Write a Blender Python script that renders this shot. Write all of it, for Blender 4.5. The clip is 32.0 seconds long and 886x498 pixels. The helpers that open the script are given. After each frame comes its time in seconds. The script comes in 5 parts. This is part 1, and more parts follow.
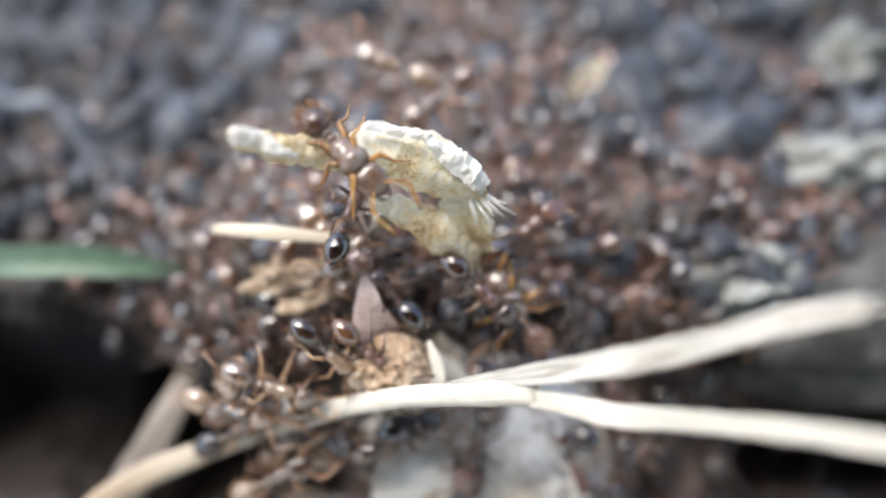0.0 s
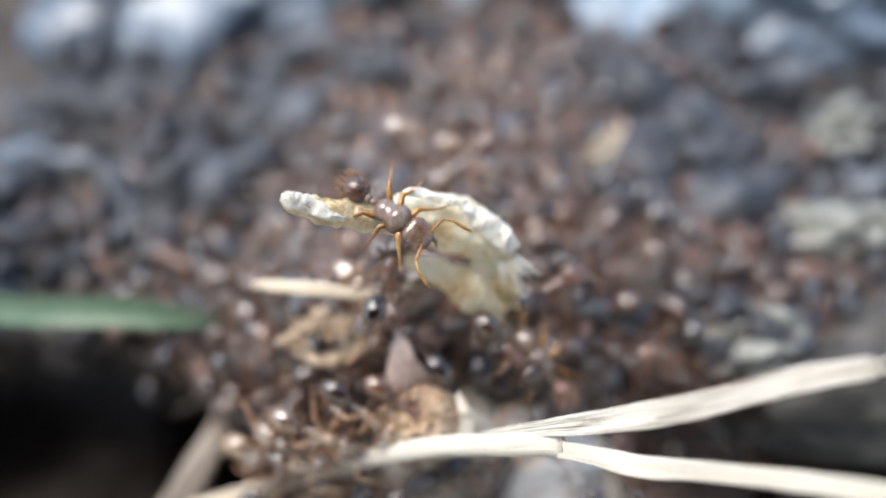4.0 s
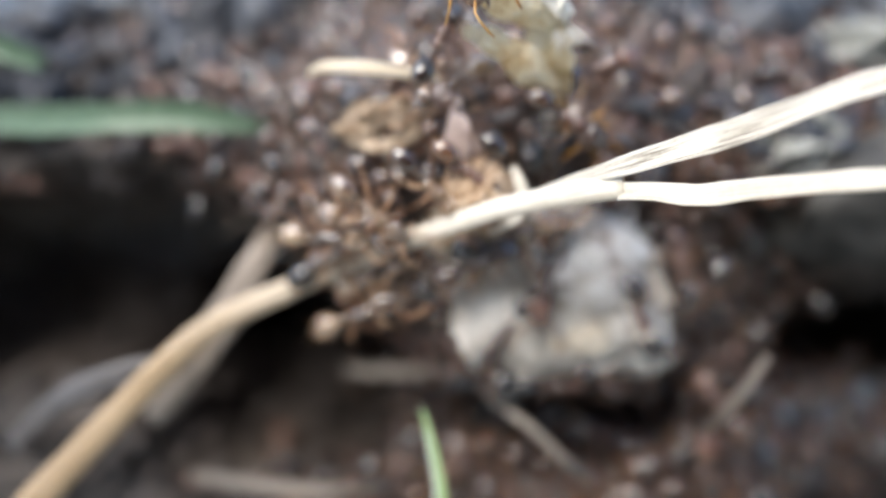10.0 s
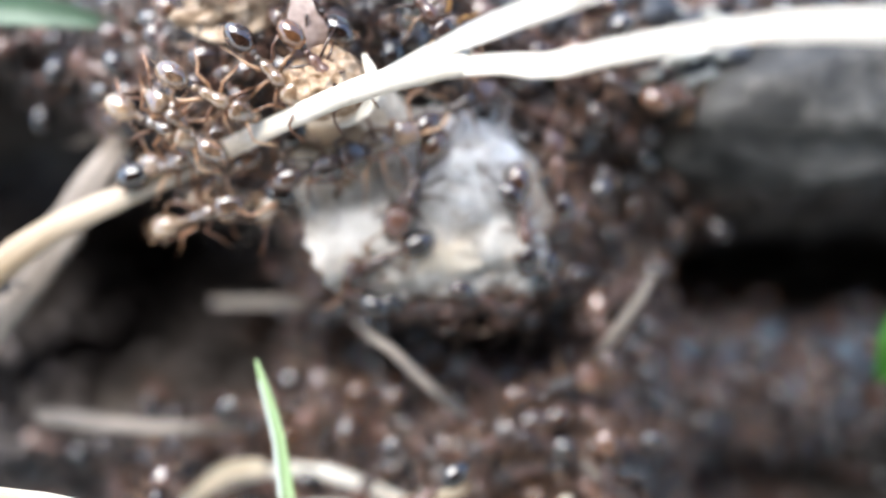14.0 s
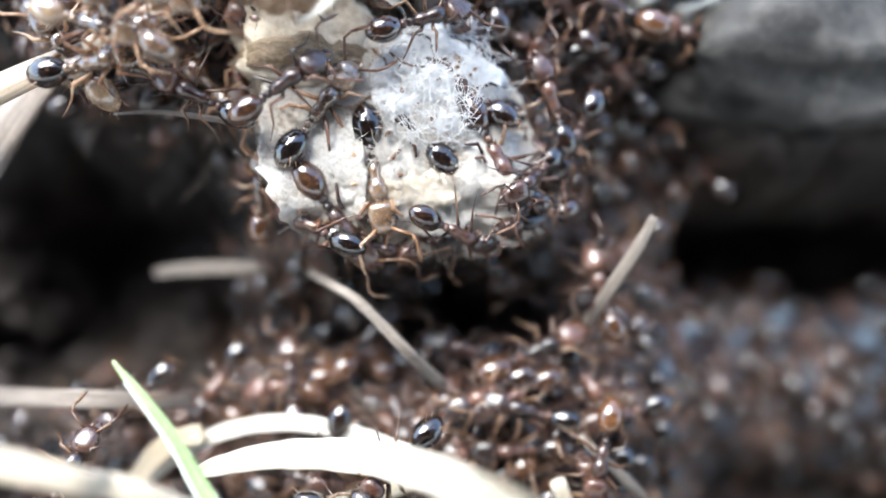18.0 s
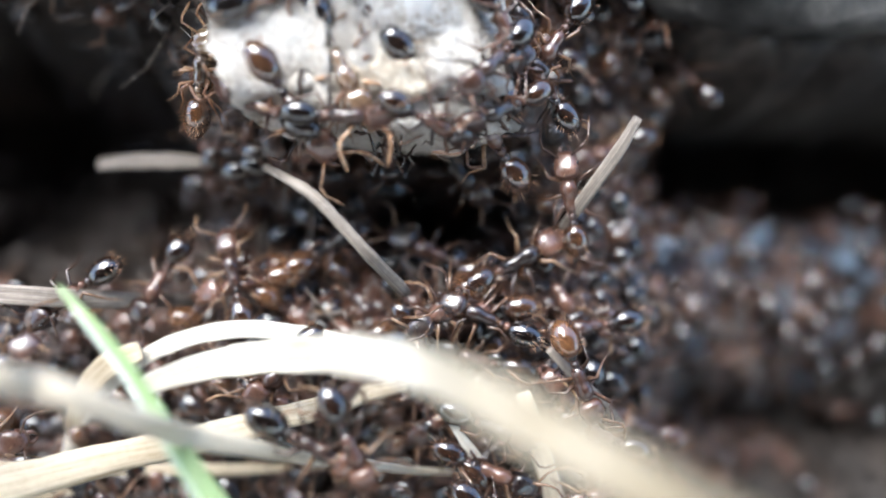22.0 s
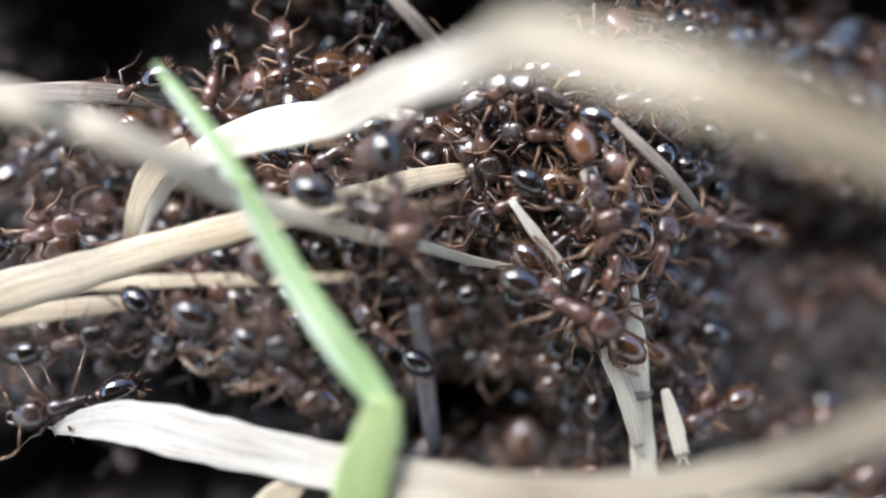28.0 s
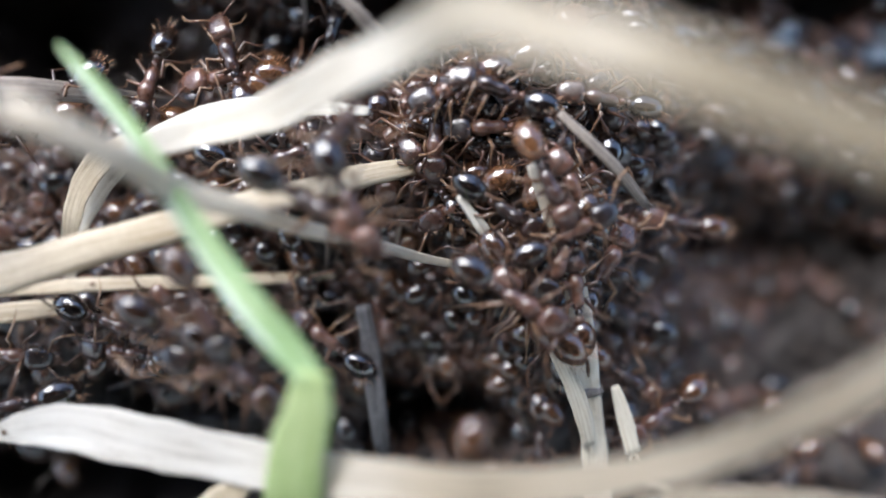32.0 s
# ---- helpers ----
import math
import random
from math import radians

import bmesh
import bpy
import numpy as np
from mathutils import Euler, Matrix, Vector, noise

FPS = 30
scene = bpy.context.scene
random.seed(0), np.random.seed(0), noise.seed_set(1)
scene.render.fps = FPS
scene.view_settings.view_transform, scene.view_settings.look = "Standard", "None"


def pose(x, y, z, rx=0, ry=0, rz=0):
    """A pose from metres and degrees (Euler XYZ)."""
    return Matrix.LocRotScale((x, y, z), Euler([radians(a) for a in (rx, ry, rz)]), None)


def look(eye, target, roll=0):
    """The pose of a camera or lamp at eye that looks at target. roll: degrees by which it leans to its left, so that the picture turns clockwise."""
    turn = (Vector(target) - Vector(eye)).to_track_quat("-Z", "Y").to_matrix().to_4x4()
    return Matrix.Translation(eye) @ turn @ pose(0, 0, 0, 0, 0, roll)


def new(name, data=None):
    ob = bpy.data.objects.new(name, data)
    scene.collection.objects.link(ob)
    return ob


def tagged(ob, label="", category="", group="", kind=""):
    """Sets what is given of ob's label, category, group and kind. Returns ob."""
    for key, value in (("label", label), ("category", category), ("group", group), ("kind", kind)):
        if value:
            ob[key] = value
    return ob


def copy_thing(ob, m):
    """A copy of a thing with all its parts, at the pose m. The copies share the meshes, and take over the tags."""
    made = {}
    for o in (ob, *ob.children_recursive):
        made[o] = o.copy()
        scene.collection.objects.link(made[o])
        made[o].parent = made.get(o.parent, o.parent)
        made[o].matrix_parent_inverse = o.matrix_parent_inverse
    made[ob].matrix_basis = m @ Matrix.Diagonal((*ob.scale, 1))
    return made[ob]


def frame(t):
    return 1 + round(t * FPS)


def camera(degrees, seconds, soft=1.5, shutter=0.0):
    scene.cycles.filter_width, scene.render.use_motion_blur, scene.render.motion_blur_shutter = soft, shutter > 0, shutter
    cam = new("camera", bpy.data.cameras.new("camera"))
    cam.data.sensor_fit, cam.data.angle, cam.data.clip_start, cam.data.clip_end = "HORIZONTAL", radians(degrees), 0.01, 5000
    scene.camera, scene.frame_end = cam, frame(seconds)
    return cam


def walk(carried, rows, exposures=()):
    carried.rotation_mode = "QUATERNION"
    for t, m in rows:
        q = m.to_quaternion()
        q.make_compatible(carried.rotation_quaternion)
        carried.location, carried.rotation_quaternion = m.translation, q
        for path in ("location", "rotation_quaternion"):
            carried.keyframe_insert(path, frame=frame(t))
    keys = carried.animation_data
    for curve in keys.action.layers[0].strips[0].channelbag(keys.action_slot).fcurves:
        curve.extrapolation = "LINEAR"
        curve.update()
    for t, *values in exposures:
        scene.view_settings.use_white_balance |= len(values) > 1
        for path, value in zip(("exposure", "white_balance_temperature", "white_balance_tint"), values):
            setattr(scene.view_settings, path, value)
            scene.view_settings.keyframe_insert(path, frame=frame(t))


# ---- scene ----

# The bank faces the camera: its own axes are x (right), v (up along the bank) and d (into the bank),
# in millimetres; W() turns them into the world, z up.
MM = 0.001
TILT = radians(50)
RIGHT, UP, AHEAD = Vector((1, 0, 0)), Vector((0, math.sin(TILT), math.cos(TILT))), Vector((0, math.cos(TILT), -math.sin(TILT)))


def W(x, v, d):
    return (RIGHT * x + UP * v + AHEAD * d) * MM


def view_pose(x, v, d, yaw, pitch, roll):
    """The camera at x, v, d; yaw to the right, pitch up and roll in degrees, from the bank's own axes."""
    y, p = radians(yaw), radians(pitch)
    ahead = RIGHT * (math.sin(y) * math.cos(p)) + UP * math.sin(p) + AHEAD * (math.cos(y) * math.cos(p))
    side = RIGHT * math.cos(y) - AHEAD * math.sin(y)
    above = side.cross(ahead)
    r = radians(roll)
    side, above = side * math.cos(r) + above * math.sin(r), above * math.cos(r) - side * math.sin(r)
    m = Matrix((side, above, -ahead)).transposed().to_4x4()
    return Matrix.Translation(W(x, v, d)) @ m


# seconds, x, v, d, yaw, pitch, roll
PATH = [
    (0, 0.000, 0.000, -23.678, -2.20, -5.54, -0.75),
    (1, -0.311, 0.314, -23.158, -1.87, -5.32, -0.62),
    (2, -1.075, 1.478, -25.790, -1.20, -4.29, 0.18),
    (3, -0.983, 1.207, -25.615, -1.77, -3.94, 0.53),
    (6, -1.260, -1.602, -25.403, -1.43, 1.42, -1.06),
    (7, -1.614, -1.840, -25.548, -2.00, 2.23, -0.64),
    (8, -1.319, -2.274, -25.538, -3.02, 3.42, -0.35),
    (9, -1.303, -3.336, -27.248, -3.85, 1.02, -0.70),
    (10, -2.788, -5.885, -26.374, -1.35, -2.98, -0.34),
    (11, -3.543, -7.020, -26.209, 0.97, -4.72, -0.37),
    (12, -1.461, -9.223, -25.835, 2.01, -5.18, -0.41),
    (13, 0.320, -8.773, -24.094, 0.81, -4.30, -0.07),
    (15.5, 0.478, -9.115, -23.320, 0.62, -1.06, 0.40),
    (16, 1.781, -10.187, -22.063, -0.87, -0.39, 0.48),
    (17, 1.246, -13.055, -20.894, 1.19, 2.21, -1.43),
    (18, 0.572, -13.330, -20.196, 2.05, 3.12, 0.24),
    (19, 0.873, -12.979, -20.283, 2.40, 1.41, 1.80),
    (20, 0.190, -14.546, -19.398, 3.64, 1.50, 0.97),
    (21, 0.397, -14.222, -18.117, 4.69, -0.58, 1.76),
    (22, 0.662, -13.973, -18.379, 4.21, -1.26, 2.05),
    (23, 0.904, -13.559, -17.033, 3.43, -3.27, 1.34),
    (24, 1.016, -14.101, -17.535, 0.86, -4.04, 0.99),
    (25, 0.462, -14.800, -16.915, 0.61, -4.80, 0.79),
    (25.5, 0.457, -15.499, -17.184, 0.36, -5.53, 0.24),
    (27.5, 1.276, -17.897, -17.047, -1.08, -4.60, -0.57),
    (28, 1.300, -18.482, -17.348, -0.50, -3.80, -0.64),
    (29, 1.365, -19.409, -18.011, 0.48, -2.29, -1.35),
    (31, 1.600, -19.241, -17.657, 1.33, -2.75, -1.14),
    (32, 1.522, -19.134, -17.088, 2.15, -2.50, -1.04),
]

cam = camera(50.0, 32.0, soft=1.9, shutter=0.4)
cam.data.dof.use_dof = True
cam.data.dof.focus_distance = 23.7 * MM
cam.data.dof.aperture_fstop = 21.0
# the clip's camera sets its own exposure and white balance on the way
EXPOSURE = [(0, 1.7, 6700, 8), (2, 1.52, 6700, 8), (6, 1.52, 6900, 9), (8, 1.55, 7000, 10), (10, 1.55, 6800, 8), (13, 2.1, 6450, 8), (16, 2.08, 6300, 7), (18, 2.38, 6250, 6), (24, 2.22, 6120, 7), (28, 1.95, 6200, 9), (32, 1.8, 6050, 9)]
walk(cam, [(t, view_pose(*p)) for t, *p in PATH], EXPOSURE)

# ---- light ----
SUN_DIR = Vector((-0.36, 0.08, 0.93)).normalized()
world = bpy.data.worlds.new("sky")
scene.world = world
world.use_nodes = True
wn = world.node_tree.nodes
sky = wn.new("ShaderNodeTexSky")
sky.sky_type = "NISHITA"
sky.sun_disc = False
sky.sun_elevation = math.asin(SUN_DIR.z)
sky.sun_rotation = math.atan2(SUN_DIR.x, SUN_DIR.y)
sky.air_density, sky.dust_density = 1.0, 2.0
world.node_tree.links.new(sky.outputs[0], wn["Background"].inputs[0])
wn["Background"].inputs[1].default_value = 0.15
sun = new("sun", bpy.data.lights.new("sun", "SUN"))
sun.data.energy, sun.data.angle, sun.data.color = 1.6, radians(40), (1.0, 0.98, 0.95)
sun.matrix_world = look(SUN_DIR, (0, 0, 0))

# ---- strands: x, v, d and width along each one, in millimetres ----
STEM_STALK = [(-20.37, -19.45, 3.80, 1.19), (-18.60, -17.58, 3.40, 1.13), (-16.42, -15.29, 3.20, 1.08), (-14.03, -12.83, 3.20, 0.97), (-12.30, -11.06, 3.40, 0.90), (-10.50, -9.63, 3.90, 0.84), (-8.83, -9.01, 3.80, 0.80)]
STEM_MID = [(-6.98, -8.13, 3.30, 0.56), (-5.70, -7.60, 2.80, 0.55), (-3.91, -6.87, 1.90, 0.56), (-1.91, -6.18, 0.40, 0.59), (-0.01, -5.77, -1.00, 0.63), (1.33, -5.56, -1.60, 0.67)]
STEM_UP = [(-1.31, -5.92, 0.10, 0.20), (-0.01, -5.45, -0.90, 0.36), (1.92, -4.85, -2.40, 0.56), (3.64, -4.32, -3.40, 0.66), (5.23, -3.71, -4.20, 0.58), (6.27, -3.35, -4.50, 0.57), (7.61, -3.01, -4.90, 0.49)]
STEM_LOW = [(1.19, -5.69, -1.60, 0.48), (1.94, -5.71, -2.10, 0.47), (3.03, -5.82, -2.70, 0.58), (4.22, -5.66, -3.60, 0.51), (6.15, -5.50, -5.00, 0.47), (7.63, -5.51, -5.90, 0.49), (9.78, -5.73, -6.40, 0.50), (13.50, -6.68, -5.50, 0.50), (25.54, -10.72, 1.00, 0.64), (41.44, -16.37, 9.00, 0.77)]
HUSK_A = [(-5.69, 0.59, -2.10, 0.20), (-5.32, 0.47, -1.90, 0.48), (-4.66, 0.27, -1.50, 0.61), (-3.84, 0.11, -1.00, 0.71), (-2.99, 0.14, -0.50, 0.99), (-2.18, 0.10, -0.10, 1.40), (-1.43, -0.14, 0.30, 1.54), (-0.73, -0.48, 0.60, 1.43), (-0.18, -0.82, 0.90, 0.94), (0.14, -1.16, 1.10, 0.32)]
HUSK_B = [(-0.49, -0.30, 0.90, 0.79), (-0.38, -0.92, 1.20, 1.17), (-0.31, -1.62, 1.60, 1.19), (-0.20, -2.35, 2.10, 1.05), (-0.06, -2.93, 2.50, 0.66), (-0.02, -3.27, 2.80, 0.23)]
HUSK_C = [(-2.71, -1.11, 0.60, 0.22), (-1.93, -1.42, 0.90, 0.70), (-1.13, -1.93, 1.10, 0.98), (-0.47, -2.59, 1.60, 0.86), (-0.14, -3.09, 2.10, 0.33)]
ARC_A = [(-7.66, -20.92, 9.00, 0.31), (-7.33, -20.04, 8.60, 0.37), (-6.64, -18.98, 7.90, 0.41), (-5.43, -17.77, 7.00, 0.44), (-4.08, -17.01, 6.60, 0.46), (-2.63, -16.64, 6.30, 0.46), (-1.05, -16.64, 6.10, 0.43), (0.66, -16.79, 5.90, 0.20)]
ARC_B = [(-4.98, -18.16, 4.60, 0.26), (-4.20, -17.70, 4.20, 0.52), (-3.05, -17.33, 4.60, 0.69), (-1.44, -16.94, 4.20, 0.87), (0.15, -16.52, 2.00, 0.91), (1.54, -16.34, -0.50, 0.88), (2.45, -16.33, -3.20, 0.88), (3.48, -16.74, -4.00, 0.89), (4.59, -17.20, -4.70, 0.87), (6.17, -17.81, -5.00, 0.81), (9.45, -19.12, -4.60, 0.85), (15.64, -22.65, -2.00, 0.99), (30.07, -34.13, 9.00, 1.59)]
STRAW_ONE = [(-25.83, -17.81, 3.00, 0.73), (-18.48, -16.51, 1.50, 0.81), (-13.17, -16.24, 0.30, 0.84), (-9.64, -16.37, -0.40, 0.76), (-7.22, -16.75, -0.50, 0.64), (-6.08, -17.04, -0.40, 0.58), (-5.69, -17.20, 0.10, 0.56), (-4.94, -17.48, 0.30, 0.57), (-3.82, -18.10, 1.10, 0.59), (-3.14, -18.67, 2.40, 0.54), (-1.89, -19.13, 3.40, 0.44), (-0.75, -19.57, 4.40, 0.36), (0.52, -19.88, 5.10, 0.29), (1.74, -20.33, 6.40, 0.25), (3.17, -20.70, 7.50, 0.15)]
STRAW_TWO = [(-15.86, -22.66, 8.50, 1.25), (-11.62, -21.51, 6.00, 1.15), (-9.52, -20.94, 5.20, 1.06), (-7.46, -20.41, 5.20, 0.92), (-5.42, -19.83, 5.20, 0.81), (-3.36, -19.31, 5.10, 0.70), (-1.90, -18.93, 5.30, 0.65), (-0.72, -18.67, 5.70, 0.60), (0.43, -18.34, 6.20, 0.59), (1.77, -18.09, 7.00, 0.43)]
LOW_LEAF = [(-8.53, -24.37, 5.60, 0.19), (-7.60, -24.11, 5.20, 0.71), (-6.36, -23.99, 4.80, 1.07), (-4.65, -24.23, 4.40, 1.18), (-2.61, -24.58, 4.00, 1.14), (-0.59, -24.72, 3.00, 1.04), (1.84, -24.66, 1.60, 0.90), (4.07, -24.60, 1.20, 0.81), (6.01, -24.02, 0.10, 0.74), (7.26, -23.34, -0.80, 0.72), (8.55, -22.49, -1.60, 0.72), (10.24, -21.69, -1.60, 0.72), (14.40, -20.92, 1.00, 0.76), (24.69, -20.15, 9.00, 0.78)]
BLADE = [(-4.90, -15.86, 2.60, 0.08), (-4.51, -16.32, 2.50, 0.21), (-4.03, -16.91, 2.40, 0.29), (-3.38, -17.80, 2.30, 0.37), (-2.64, -19.14, 2.20, 0.45), (-1.95, -20.31, 2.10, 0.56), (-1.24, -21.34, 1.90, 0.67), (-0.55, -22.26, 1.80, 0.66), (-0.12, -22.89, 1.70, 0.50)]
BLADE_BASE = [(-0.12, -22.71, 1.70, 0.64), (-0.26, -23.46, 1.90, 0.98), (-0.57, -24.38, 2.20, 1.14), (-0.83, -25.68, 2.80, 1.23), (-1.52, -28.98, 5.00, 1.37), (-3.06, -36.31, 11.00, 1.58)]
HUSK_RIM = [(-2.85, 0.74, -0.80, 0.12), (-2.21, 0.67, -0.60, 0.21), (-1.47, 0.45, -0.30, 0.27), (-0.89, 0.09, 0.00, 0.52), (-0.36, -0.25, 0.20, 0.70), (0.06, -0.66, 0.50, 0.53), (0.22, -0.95, 0.70, 0.16)]
HUSK_TIP = [(-5.66, 0.60, -2.20, 0.23), (-5.36, 0.49, -2.10, 0.45), (-4.82, 0.29, -1.90, 0.48), (-4.22, 0.05, -1.60, 0.14)]
LOW_RIGHT = [(6.83, -25.34, 2.60, 0.17), (7.64, -25.19, 2.00, 0.48), (9.13, -25.22, 1.50, 0.63), (10.63, -25.43, 1.20, 0.67), (14.18, -26.30, 3.00, 0.76), (22.00, -28.96, 9.00, 0.82)]
THIN_A = [(-10.29, -21.15, 8.80, 0.38), (-6.46, -21.01, 8.60, 0.37), (-3.66, -20.99, 8.60, 0.34), (-0.88, -20.93, 8.90, 0.25)]
THIN_B = [(-11.81, -22.00, 8.00, 0.61), (-9.13, -21.71, 8.20, 0.55), (-7.10, -21.54, 8.60, 0.37)]
HOOK = [(-5.26, -17.40, 6.60, 0.48), (-6.07, -17.83, 6.90, 0.63), (-6.70, -18.55, 7.30, 0.59), (-7.14, -19.45, 7.80, 0.48), (-7.55, -20.11, 8.80, 0.41)]
FORK_L = [(4.55, -21.76, 5.90, 0.31), (5.02, -22.48, 6.00, 0.40), (5.54, -23.55, 6.30, 0.44), (5.90, -24.47, 6.70, 0.46), (6.12, -25.30, 7.10, 0.34)]
REED = [(4.58, -18.12, 5.50, 0.41), (5.15, -19.51, 6.10, 0.53), (5.65, -20.98, 6.50, 0.60), (5.93, -22.48, 6.80, 0.64), (6.11, -24.03, 7.10, 0.66), (6.29, -25.45, 7.40, 0.70), (6.48, -27.10, 7.90, 0.74)]
REED_B = [(6.76, -23.78, 6.90, 0.24), (7.05, -24.65, 7.10, 0.42), (7.31, -25.62, 7.30, 0.40)]
SMALL = [(2.77, -18.86, 5.60, 0.17), (3.32, -19.62, 5.80, 0.28), (4.02, -20.48, 6.20, 0.28)]
DARK = [(0.32, -21.66, 8.00, 0.39), (0.50, -22.91, 8.10, 0.52), (0.62, -24.12, 8.00, 0.52), (0.73, -25.69, 8.60, 0.41)]
TWIG_M = [(-2.27, -12.52, 7.20, 0.21), (-1.48, -12.91, 5.20, 0.25), (-0.80, -13.32, 4.80, 0.30), (-0.11, -14.00, 4.90, 0.30), (0.60, -14.73, 5.10, 0.33), (1.53, -15.67, 6.20, 0.32)]
STRAW_L = [(-7.42, -12.47, 10.2, 0.33), (-6.27, -12.39, 9.4, 0.42), (-5.11, -12.35, 9.1, 0.44), (-3.93, -12.36, 9.0, 0.35)]
HLINE = [(-12.98, -16.13, 8.4, 0.52), (-8.61, -16.05, 6.4, 0.51), (-6.66, -16.13, 6.8, 0.49), (-4.21, -16.3, 9.0, 0.35)]
TWIG_R = [(7.09, -11.06, 4.8, 0.24), (6.62, -11.98, 5.0, 0.34), (5.89, -13.3, 5.8, 0.33), (5.37, -14.61, 7.4, 0.27)]
BROWN = [(5.18, -16.94, 5.40, 0.18), (5.79, -17.53, 5.40, 0.27), (6.66, -18.32, 5.80, 0.30), (7.51, -19.14, 6.60, 0.25)]
STRAW_A = [(-7.59, -2.00, 3.00, 0.19), (-6.97, -1.91, 2.20, 0.34), (-5.65, -1.99, 1.90, 0.40), (-3.85, -2.22, 2.20, 0.28)]
GREEN_L = [(-22.27, -2.86, 8.00, 0.97), (-17.40, -3.03, 6.40, 1.03), (-15.13, -3.09, 5.60, 1.00), (-12.32, -3.09, 5.40, 0.99), (-10.40, -3.23, 5.50, 0.74), (-9.25, -3.41, 5.80, 0.25)]
BACK_A = [(-13.83, -13.51, 6.50, 0.80), (-12.39, -11.77, 5.80, 1.17), (-10.94, -9.80, 5.60, 1.19), (-10.03, -8.10, 6.00, 0.97), (-9.43, -6.77, 7.00, 0.60)]
BACK_B = [(-18.65, -14.38, 6.00, 0.59), (-16.40, -12.59, 4.60, 0.83), (-14.34, -11.63, 4.20, 0.85), (-12.21, -11.18, 4.60, 0.75)]
FIBRE = [(-7.07, -8.55, 4.40, 0.06), (-5.80, -8.53, 4.20, 0.12), (-4.51, -8.69, 4.20, 0.16), (-3.27, -8.83, 4.60, 0.09)]
SPLINT = [(-3.51, -26.40, 4.50, 0.68), (-2.76, -25.65, 4.20, 0.80), (-2.05, -25.14, 4.00, 0.26)]
GREEN_L2 = [(-24.90, 0.61, 7.50, 0.86), (-19.61, -0.36, 6.00, 1.02), (-17.18, -1.14, 6.20, 0.62)]
FLUFF_AT = (1.13, -8.04, 4.00)
SWAY = [(0, 13.2, 2.75, 12.0), (10, 13.2, 2.75, 12.0), (11, 10.5, 2.57, 12.0), (12, 10.8, 1.91, 12.0), (13, 10.4, 2.00, 12.0), (15.5, 7.7, 2.23, 9.1), (16, 6.4, 2.32, 7.2), (17, -3.1, 2.87, 3.5), (18, -3.8, 1.79, 1.3), (19, -6.2, 1.93, 0.0), (20, -3.0, 1.29, 0.0), (21, -4.0, 1.39, 0.0), (22, -4.8, 0.99, 0.0), (23, -4.2, 1.04, 0.0), (24, -1.3, 0.47, 0.0), (25, 1.5, 0.12, 0.0), (25.5, 1.0, -0.06, 0.0), (27.5, 1.3, -0.16, 0.0), (28, 0.3, -0.04, 0.0), (29, -1.9, 0.60, 0.0), (31, -2.7, 0.57, 0.0), (32, -2.4, 0.48, 0.0)]

# the arched leaf hangs lower at first and springs up: seconds, turn in degrees, rise
SPRING = [(0, 22, 0), (13, 22, 0), (15.5, 17, 0), (16, 13, 0), (17, 10.5, .3), (18, 10, .4), (19, 4.2, 0), (20, 3.5, 0), (21, 3, 0), (22, 2.4, 0), (23, 1.2, 0), (24, .4, 0), (25, -.4, 0), (27.5, 0, 0), (32, 0, 0)]

# ---- materials ----
def shader(name):
    m = bpy.data.materials.new(name)
    m.use_nodes = True
    return m, m.node_tree.nodes, m.node_tree.links, m.node_tree.nodes["Principled BSDF"]


def ramp(nodes, stops):
    r = nodes.new("ShaderNodeValToRGB")
    el = r.color_ramp.elements
    while len(el) < len(stops):
        el.new(0.5)
    for e, (p, c) in zip(el, stops):
        e.position, e.color = p, (*c, 1)
    return r


